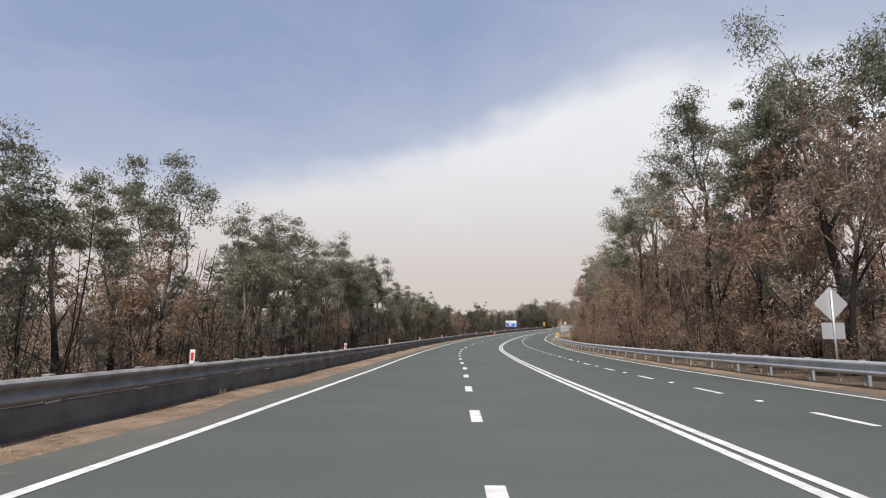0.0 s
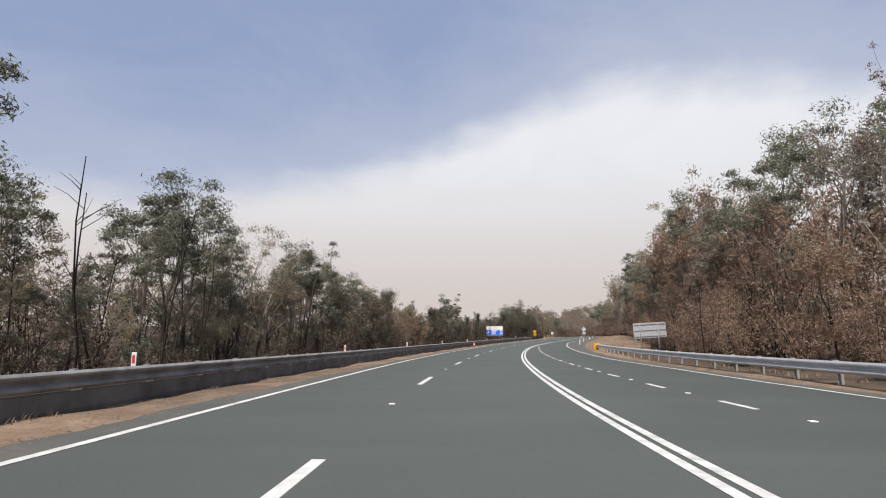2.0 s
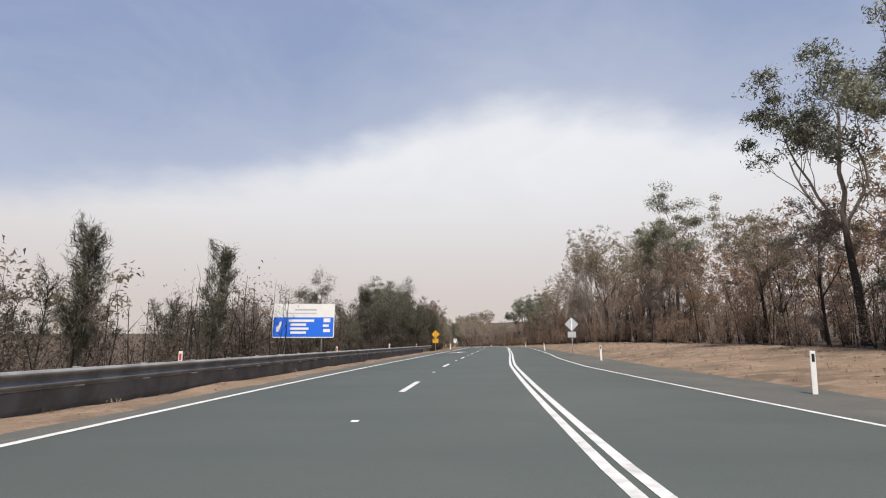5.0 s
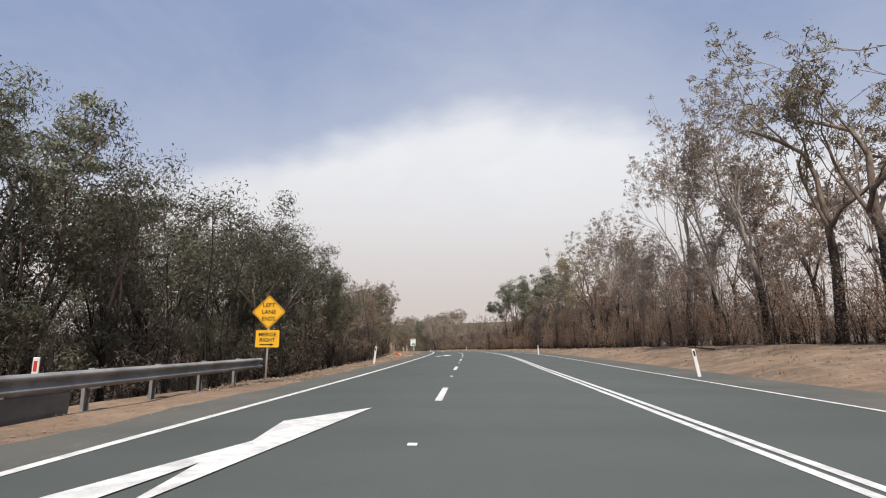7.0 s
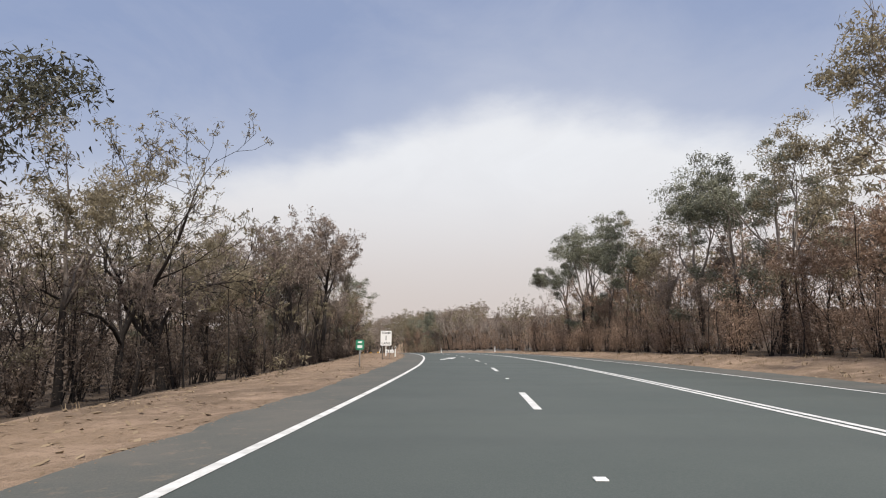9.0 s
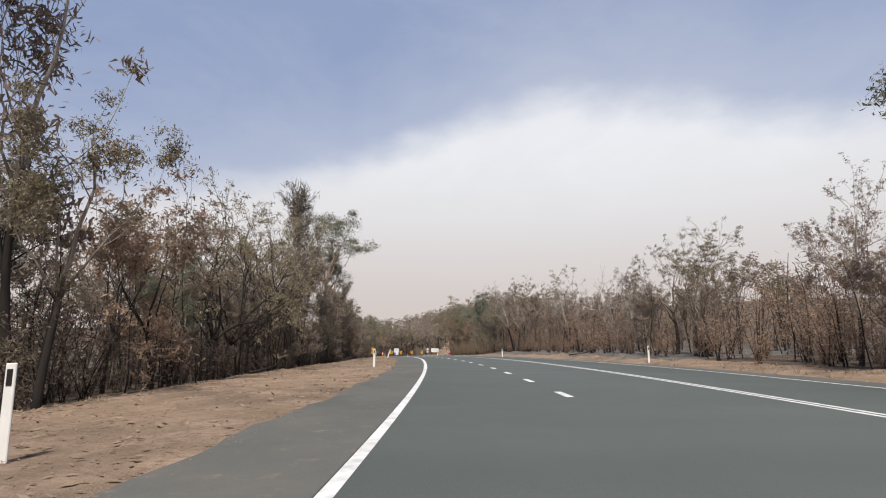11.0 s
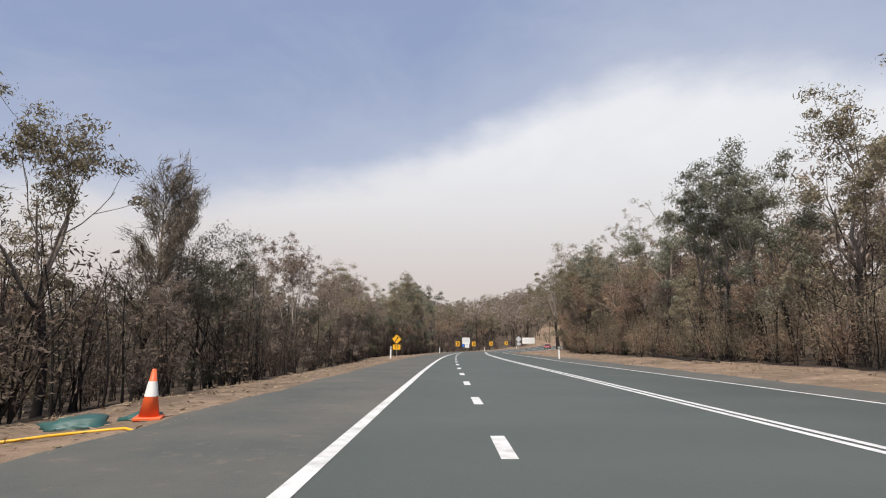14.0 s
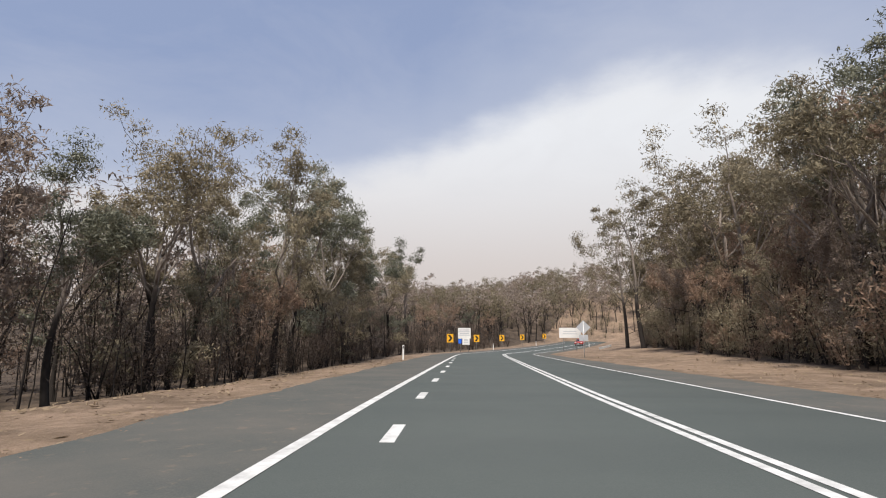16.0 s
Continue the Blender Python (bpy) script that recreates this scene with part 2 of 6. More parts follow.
def make_soil():
    m, t, b = material("dry_soil", (0.2, 0.14, 0.1), 0.95, 0, 0.1)
    p = place_of(t)
    big = noise_node(t, p, 0.16, 4, 0.6)
    mid = noise_node(t, p, 0.9, 5, 0.65, 0.6)
    fine_ = noise_node(t, p, 7, 5, 0.7)
    grit = noise_node(t, p, 45, 3, 0.7)
    c = mix_node(t, range_node(t, big, 0.40, 0.60), (0.150, 0.110, 0.080), (0.250, 0.180, 0.126))
    c = mix_node(t, range_node(t, mid, 0.45, 0.68, 0, 0.75), c, (0.375, 0.272, 0.200))
    c = mix_node(t, range_node(t, fine_, 0.5, 0.72, 0, 0.7), c, (0.12, 0.082, 0.055))
    c = mix_node(t, range_node(t, grit, 0.5, 0.75, 0, 0.5), c, (0.42, 0.33, 0.24))
    t.links.new(c, b.inputs["Base Color"])
    h = math_node(t, "ADD", math_node(t, "MULTIPLY", fine_, 1.0), math_node(t, "MULTIPLY", grit, 0.35))
    bump(t, b, h, 0.9, 0.06)
    return m


def make_leaf(name, a, c, thin=0.32, rough=0.8, gloss=0.15):
    m, t, b = material(name, a, rough, 0, gloss)
    g = t.nodes.new("ShaderNodeNewGeometry")
    o = t.nodes.new("ShaderNodeObjectInfo")
    f = math_node(t, "MULTIPLY_ADD", o.outputs["Random"], 0.4, math_node(t, "MULTIPLY", g.outputs["Random Per Island"], 0.6))
    col = mix_node(t, f, a, c)
    t.links.new(col, b.inputs["Base Color"])
    tr = t.nodes.new("ShaderNodeBsdfTranslucent")
    t.links.new(col, tr.inputs[0])
    mx = t.nodes.new("ShaderNodeMixShader")
    mx.inputs[0].default_value = thin
    t.links.new(b.outputs[0], mx.inputs[1])
    t.links.new(tr.outputs[0], mx.inputs[2])
    t.links.new(mx.outputs[0], t.nodes["Material Output"].inputs[0])
    return m


def make_bark(name, pale, dark, burnt_to):
    """Bark, charred up to a ragged height above the tree's foot."""
    m, t, b = material(name, pale, 0.92, 0, 0.15)
    p = place_of(t, True)
    s = t.nodes.new("ShaderNodeMapping")
    s.inputs["Scale"].default_value = (6, 6, 0.9)
    t.links.new(p, s.inputs["Vector"])
    streak = noise_node(t, s.outputs[0], 2.0, 5, 0.65)
    col = mix_node(t, range_node(t, streak, 0.35, 0.65), pale, dark)
    z = t.nodes.new("ShaderNodeSeparateXYZ")
    t.links.new(p, z.inputs[0])
    h = math_node(t, "MULTIPLY_ADD", noise_node(t, p, 0.8, 4), 4.0, -2.0)
    f = range_node(t, math_node(t, "ADD", z.outputs[2], h), burnt_to, burnt_to + 1.6, 1, 0)
    t.links.new(mix_node(t, f, col, (0.036, 0.031, 0.028)), b.inputs["Base Color"])
    bump(t, b, streak, 0.8, 0.04)
    return m


def make_litter():
    m, t, b = material("leaf_litter", (0.1, 0.07, 0.05), 0.95, 0, 0.1)
    p = place_of(t)
    c = mix_node(t, range_node(t, noise_node(t, p, 0.7, 5, 0.65), 0.35, 0.65), (0.052, 0.042, 0.035), (0.135, 0.103, 0.077))
    small = noise_node(t, p, 11, 4, 0.7)
    c = mix_node(t, range_node(t, small, 0.5, 0.75, 0, 0.7), c, (0.19, 0.138, 0.098))
    t.links.new(c, b.inputs["Base Color"])
    bump(t, b, small, 0.9, 0.08)
    return m


def make_ash():
    """Grey ash and burnt litter over bare earth."""
    m, t, b = material("grey_ash", (0.12, 0.115, 0.11), 0.95, 0, 0.1)
    p = place_of(t)
    c = mix_node(t, range_node(t, noise_node(t, p, 0.8, 5, 0.65), 0.35, 0.65), (0.070, 0.066, 0.062), (0.175, 0.165, 0.152))
    small = noise_node(t, p, 9, 4, 0.7)
    c = mix_node(t, range_node(t, small, 0.55, 0.75, 0, 0.6), c, (0.26, 0.22, 0.18))
    t.links.new(c, b.inputs["Base Color"])
    bump(t, b, small, 0.9, 0.08)
    return m


def make_dusty_tar():
    """Shoulder asphalt, greyed and browned by washed-over dirt."""
    m, t, b = material("dusty_asphalt", (0.12, 0.115, 0.1), 0.9, 0, 0.15)
    p = place_of(t)
    c = mix_node(t, range_node(t, noise_node(t, p, 0.5, 5, 0.65), 0.35, 0.7), (0.080, 0.087, 0.082), (0.128, 0.120, 0.106))
    grit = noise_node(t, p, 55, 2, 0.7)
    c = mix_node(t, range_node(t, grit, 0.4, 0.7, 0, 0.4), c, (0.148, 0.142, 0.128))
    c = mix_node(t, range_node(t, noise_node(t, p, 3.5, 5, 0.7), 0.58, 0.75, 0, 0.5), c, (0.26, 0.195, 0.145))
    t.links.new(c, b.inputs["Base Color"])
    bump(t, b, grit, 0.5, 0.006)
    return m


TAR, SOIL, LITTER, ASH, DUSTY_TAR = make_tar(), make_soil(), make_litter(), make_ash(), make_dusty_tar()
WHITE_LINE = painted("road_paint", (0.70, 0.70, 0.68), 0.75, 0, 0.25, 0.28, (0.22, 0.22, 0.21), 4)
STEEL = painted("galvanised_steel", (0.66, 0.665, 0.67), 0.42, 0.65, 0.5, 0.2, (0.25, 0.24, 0.23), 2)
DULL_STEEL = painted("weathered_steel", (0.33, 0.33, 0.33), 0.6, 0.5, 0.4, 0.3, (0.16, 0.14, 0.12), 3)
ALU = painted("aluminium_sheet", (0.55, 0.57, 0.60), 0.5, 0.4, 0.5, 0.08, (0.35, 0.35, 0.36), 2)
WHITE = painted("white_plastic", (0.80, 0.80, 0.78), 0.5, 0, 0.4, 0.08)
RED = painted("red_reflector", (0.62, 0.04, 0.03), 0.3, 0, 0.5, 0.05)
ORANGE = painted("cone_orange", (0.85, 0.13, 0.03), 0.45, 0, 0.4, 0.1)
YELLOW = painted("sign_yellow", (0.86, 0.45, 0.02), 0.4, 0, 0.5, 0.05, (0.5, 0.3, 0.1))
BLUE = painted("sign_blue", (0.02, 0.16, 0.80), 0.4, 0, 0.5, 0.04, (0.1, 0.15, 0.3))
GREEN = painted("sign_green", (0.02, 0.22, 0.12), 0.4, 0, 0.5, 0.06)
BLACK = painted("sign_black", (0.015, 0.015, 0.015), 0.5, 0, 0.4, 0.05, (0.1, 0.1, 0.1))
SIGN_WHITE = painted("sign_white", (0.82, 0.82, 0.80), 0.4, 0, 0.5, 0.05)
GREY_MARK = painted("faded_lettering", (0.50, 0.52, 0.56), 0.5, 0, 0.4, 0.05)
# wide tone range: glossy leaf glint and crown contrast are put into the colour
LEAF_GREEN = make_leaf("gum_leaf_green", (0.072, 0.076, 0.052), (0.290, 0.290, 0.205), 0.28, 0.45, 0.45)
LEAF_DARK = make_leaf("dark_green_leaf", (0.038, 0.037, 0.025), (0.160, 0.152, 0.100), 0.22, 0.5, 0.4)
LEAF_OLIVE = make_leaf("olive_brown_leaf", (0.140, 0.120, 0.080), (0.410, 0.350, 0.240))
LEAF_BROWN = make_leaf("scorched_leaf", (0.190, 0.130, 0.094), (0.420, 0.300, 0.218))
LEAF_SCRUB = make_leaf("burnt_scrub_leaf", (0.050, 0.039, 0.031), (0.200, 0.153, 0.121))
LEAF_NEEDLE = make_leaf("she_oak_needle", (0.080, 0.068, 0.053), (0.300, 0.255, 0.200))
LEAF_GREY = make_leaf("grey_dead_leaf", (0.150, 0.120, 0.098), (0.415, 0.335, 0.276))
BARK_GREY = make_bark("grey_bark", (0.34, 0.295, 0.255), (0.16, 0.13, 0.11), 3.2)
BARK_BURNT = make_bark("charred_bark", (0.27, 0.205, 0.16), (0.12, 0.095, 0.08), 3.6)
BARK_BLACK = make_bark("blackened_bark", (0.085, 0.070, 0.060), (0.035, 0.030, 0.028), 4.0)
BARK_CHAR = make_bark("half_charred_bark", (0.24, 0.19, 0.155), (0.10, 0.08, 0.07), 5.2)
BARK_TALL = make_bark("fire_blackened_bark", (0.33, 0.235, 0.18), (0.20, 0.15, 0.12), 6.0)
BARK_PALE = make_bark("pale_bark", (0.44, 0.39, 0.34), (0.26, 0.215, 0.18), 3.0)


# ---- mesh helpers ----
def mesh_of(name, verts, faces, mat, soft=False):
    me = bpy.data.meshes.new(name)
    me.from_pydata([tuple(map(float, v)) for v in verts], [], [tuple(map(int, f)) for f in faces])
    me.materials.append(mat)
    if soft:
        me.polygons.foreach_set("use_smooth", [True] * len(me.polygons))
    me.update()
    return me


def mesh_quads(name, verts, quads, mat):
    """Fast mesh from arrays of faces with three or four corners."""
    me = bpy.data.meshes.new(name)
    verts, quads = np.asarray(verts, np.float32), np.asarray(quads, np.int32)
    n, k = quads.shape
    me.vertices.add(len(verts))
    me.vertices.foreach_set("co", verts.ravel())
    me.loops.add(k * n)
    me.loops.foreach_set("vertex_index", quads.ravel())
    me.polygons.add(n)
    me.polygons.foreach_set("loop_start", np.arange(n, dtype=np.int32) * k)
    me.materials.append(mat)
    me.update(calc_edges=True)
    me.validate()
    return me


def from_bm(name, bm, mat, soft=False):
    me = bpy.data.meshes.new(name)
    bm.to_mesh(me)
    bm.free()
    me.materials.append(mat)
    if soft:
        me.polygons.foreach_set("use_smooth", [True] * len(me.polygons))
    return me


def part(name, me, parent, m=None, label=""):
    ob = new(name, me)
    ob.parent = parent
    if m is not None:
        ob.matrix_basis = m
    return tagged(ob, label)


def box_bm(bm, size, m=None, bevel=0.0):
    """A bevelled block, centred, added to bm."""
    made = bmesh.ops.create_cube(bm, size=1.0)["verts"]
    bmesh.ops.scale(bm, vec=size, verts=made)
    if bevel:
        edges = list({e for v in made for e in v.link_edges})
        made = bmesh.ops.bevel(bm, geom=edges, offset=bevel, segments=1, affect="EDGES")["verts"]
    if m is not None:
        bmesh.ops.transform(bm, matrix=m, verts=made)
    return made


def block(name, size, mat, m=None, bevel=0.004):
    bm = bmesh.new()
    box_bm(bm, size, m, bevel)
    return from_bm(name, bm, mat)


def pipe(name, radius, length, mat, sides=10):
    """A closed tube standing on z = 0."""
    bm = bmesh.new()
    bmesh.ops.create_cone(bm, cap_ends=True, segments=sides, radius1=radius, radius2=radius, depth=length,
                          matrix=Matrix.Translation((0, 0, length / 2)))
    return from_bm(name, bm, mat, True)


def plate(name, outline, thick, mat):
    """A flat plate in the xz plane from its outline, its face towards -y."""
    bm = bmesh.new()
    face = bm.faces.new([bm.verts.new((x, 0, z)) for x, z in outline])
    out = bmesh.ops.extrude_face_region(bm, geom=[face])["geom"]
    bmesh.ops.translate(bm, vec=(0, thick, 0), verts=[v for v in out if isinstance(v, bmesh.types.BMVert)])
    bmesh.ops.recalc_face_normals(bm, faces=bm.faces)
    return from_bm(name, bm, mat)


def rounded(w, h, r, n=4):
    pts = []
    for cx, cz, a0 in ((w / 2 - r, h / 2 - r, 0), (-w / 2 + r, h / 2 - r, 90), (-w / 2 + r, -h / 2 + r, 180), (w / 2 - r, -h / 2 + r, 270)):
        for k in range(n + 1):
            a = radians(a0 + 90 * k / n)
            pts.append((cx + r * math.cos(a), cz + r * math.sin(a)))
    return pts


def spin(outline, deg):
    a = radians(deg)
    return [(x * math.cos(a) - z * math.sin(a), x * math.sin(a) + z * math.cos(a)) for x, z in outline]


def wording(text, size, mat, width=None):
    """Lettering as a thin mesh in the xz plane, centred, its face towards -y."""
    curve = bpy.data.curves.new("lettering", "FONT")
    curve.body, curve.size, curve.align_x, curve.align_y, curve.extrude = text, size, "CENTER", "CENTER", 0.002
    curve.offset = size * 0.008
    tmp = new("lettering", curve)
    me = bpy.data.meshes.new_from_object(tmp.evaluated_get(bpy.context.evaluated_depsgraph_get()))
    bpy.data.objects.remove(tmp)
    me.transform(Matrix.Rotation(radians(90), 4, "X"))
    if width:
        xs = [v.co.x for v in me.vertices]
        me.transform(Matrix.Diagonal((width / (max(xs) - min(xs)), 1, 1, 1)))
    me.materials.clear()
    me.materials.append(mat)
    return me


def ribbon(s0, s1, left, right, h, step=1.0, drop=0.0):
    """Verts and quads of a strip along the road between two offsets."""
    s = np.linspace(s0, s1, max(2, int(round((s1 - s0) / step)) + 1))
    l, r = left(s), right(s)
    top = np.stack([at(s, l, h), at(s, r, h)], 1)
    if drop:
        top = np.stack([at(s, l - 0.02, h - drop), top[:, 0], top[:, 1], at(s, r + 0.02, h - drop)], 1)
    k = top.shape[1]
    v = top.reshape(-1, 3)
    i = np.arange(len(s) - 1)[:, None] * k + np.arange(k - 1)[None]
    q = np.stack([i, i + 1, i + k + 1, i + k], -1).reshape(-1, 4)
    return v, q


# ---- ground and road ----
def land(ss, dd):
    """The ground's surface far and near; past 40 m from the road it spreads straight out and climbs."""
    x, y, psi, z = ref(ss)
    mean = radians(-9.0)
    near = np.clip(dd, -40, 40)
    over = dd - near
    return np.stack([x + near * np.cos(psi) + over * math.cos(mean), y + near * np.sin(psi) + over * math.sin(mean),
                     z + lie(ss, near) + bumps(ss, near) + np.clip(np.abs(over) / 160, 0, 1) ** 1.2 * np.where(dd < 0, 2.0, 9.0) + np.clip((ss - 554) / 90, 0, 1) * 19 * np.clip((dd + 75) / 60, 0.45, 1)], -1)


def build_ground():
    s = np.concatenate([-120 - np.geomspace(2400, 15, 12), np.arange(-110, 40, 2.5), np.arange(40, 470, 1.25), np.arange(470, 560, 3.0),
                        560 + np.geomspace(15, 2400, 12)])
    d = np.concatenate([-np.geomspace(2600, 48, 14), -np.arange(42, 12, -3.0), np.arange(-12, -2, 0.5), np.arange(-2, 6.1, 1.0), np.arange(6.5, 19, 0.5),
                        np.arange(20, 44, 3.0), np.geomspace(48, 2600, 14)])
    ss, dd = np.meshgrid(s, d, indexing="ij")
    v = land(ss, dd).reshape(-1, 3)
    a, b = ss.shape
    i = (np.arange(a - 1)[:, None] * b + np.arange(b - 1)[None])
    q = np.stack([i, i + 1, i + b + 1, i + b], -1).reshape(-1, 4)
    me = mesh_quads("ground", v, q, SOIL)
    me.materials.append(LITTER)
    mid_s, mid_d = (ss[1:, 1:] + ss[:-1, :-1]) / 2, (dd[1:, 1:] + dd[:-1, :-1]) / 2
    wild = (mid_d < WOOD_L(mid_s) - 0.3) | (mid_d > WOOD_R(mid_s) + 0.6) | ((mid_d > 8.75) & (mid_s < 104))
    ashy = (mid_d > TAR_R(mid_s) + 1.3 + 0.4 * np.sin(mid_s * 0.7)) & (mid_d < 30) & (mid_s > 306) & (mid_s < 364)
    me.materials.append(ASH)
    me.polygons.foreach_set("material_index", np.where(ashy, 2, wild).ravel().astype(np.int32))
    me.polygons.foreach_set("use_smooth", [True] * len(me.polygons))
    tagged(new("ground", me), "dry brown earth, leaf litter and burnt grass beside the road", "ground", kind="structure")


build_ground()
def ragged(line, seed):
    """An asphalt edge that crumbles in and out."""
    return lambda s: line(s) + 0.07 * np.sin(s * 0.9 + seed) + 0.05 * np.sin(s * 2.3 + 2 * seed) + 0.05 * np.sin(s * 5.1 + 3 * seed) * np.sin(s * 0.37)


v, q = ribbon(-120, 560, ragged(TAR_L, 1.0), ragged(TAR_R, 2.0), 0.0, 0.5, drop=0.05)
road = tagged(new("road", mesh_quads("road", v, q, TAR)), "grey-green worn asphalt highway with white lane lines", "road", kind="structure")


for left, right in ((ragged(TAR_L, 1.0), lambda s: EDGE_L(s) - 0.085), (lambda s: EDGE_R(s) + 0.065, ragged(TAR_R, 2.0))):
    v, q = ribbon(-60, 540, left, right, 0.004, 0.5)
    part("shoulder", mesh_quads("shoulder", v, q, DUSTY_TAR), road, None, "dusty brownish asphalt shoulder outside the edge line")


def stripe(name, s0, s1, line, off, width, label="", step=1.25):
    v, q = ribbon(s0, s1, lambda s: line(s) + off - width / 2, lambda s: line(s) + off + width / 2, 0.006, step)
    part(name, mesh_quads(name, v, q, WHITE_LINE), road, None, label)


stripe("edge_line", -60, 300, EDGE_L, 0, 0.14, "solid white line along the road's edge")
stripe("edge_line", 300.2, 540, EDGE_L, 0, 0.17, "solid white line along the road's edge")
stripe("edge_line", -60, 540, EDGE_R, 0, 0.12, "solid white line along the road's edge")
stripe("centre_line", -60, 540, CENTRE, -0.105, 0.125, "one of two solid white lines between the directions")
stripe("centre_line", -60, 540, CENTRE, 0.105, 0.125, "one of two solid white lines between the directions")


def dash_mesh(length, width):
    bm = bmesh.new()
    box_bm(bm, (width, length, 0.012), None, 0.003)
    return from_bm("lane_dash", bm, WHITE_LINE)


def dashes(line, places, length, width):
    me = dash_mesh(length, width)
    for s in places:
        s = float(s)
        tilt = math.degrees(math.atan2(float(line(s + 1) - line(s - 1)), 2.0))
        rise = math.degrees(math.atan2(float(ref(s + 1)[3] - ref(s - 1)[3]), 2.0))
        part("lane_dash", me, road, pose(*at(s, float(line(s)), 0.0), rise, 0, turned(s) - tilt))


dashes(LANE, np.arange(3.6, 48, 4.4), 1.2, 0.16)
dashes(LANE, np.arange(53.6, 280, 12.15), 3.0, 0.14)
dashes(LANE, np.arange(287.6, 440, 4.6), 1.25, 0.17)
dashes(LANE_R, np.arange(8.0, 124, 4.35), 1.3, 0.12)


def studs(line, places):
    """Raised reflector studs in the gaps between the dashes."""
    bm = bmesh.new()
    box_bm(bm, (0.11, 0.10, 0.018), Matrix.Translation((0, 0, 0.009)), 0.006)
    me = from_bm("road_stud", bm, WHITE)
    for s in places:
        part("road_stud", me, road, pose(*at(float(s), float(line(float(s))), 0.0), 0, 0, turned(float(s))))


studs(LANE, np.arange(59.7, 280, 12.15))
studs(LANE_R, np.arange(10.2, 124, 4.35))


def merge_arrow(s, d):
    """A long white arrow on the road that bends to the right lane."""
    stem = [(-0.78, -3.6), (-0.42, -3.5), (0.0, -0.75), (0.14, -2.3), (0.90, 3.5), (-0.10, 1.9), (0.06, 0.35), (-0.62, -2.0)]
    bm = bmesh.new()
    bm.faces.new([bm.verts.new((x, y, 0)) for x, y in stem])
    bm.normal_update()
    bmesh.ops.triangulate(bm, faces=bm.faces)
    bmesh.ops.subdivide_edges(bm, edges=bm.edges, cuts=2, use_grid_fill=True)
    for v_ in bm.verts:
        v_.co = Vector(at(s + v_.co.y, d + v_.co.x, 0.012))
    bmesh.ops.recalc_face_normals(bm, faces=bm.faces)
    part("merge_arrow", from_bm("merge_arrow", bm, WHITE_LINE), road, None, "white painted arrow bending to the other lane")


merge_arrow(181.0, -2.4)
merge_arrow(224.3, -0.85)
merge_arrow(266.0, 0.7)


# ---- roadside furniture ----
W_BEAM = [(0.00, 0.155), (0.02, 0.152), (0.045, 0.138), (0.080, 0.110), (0.083, 0.088), (0.076, 0.070), (0.020, 0.030), (0.000, 0.014),
          (0.000, -0.014), (0.020, -0.030), (0.076, -0.070), (0.083, -0.088), (0.080, -0.110), (0.045, -0.138), (0.02, -0.152), (0.00, -0.155)]


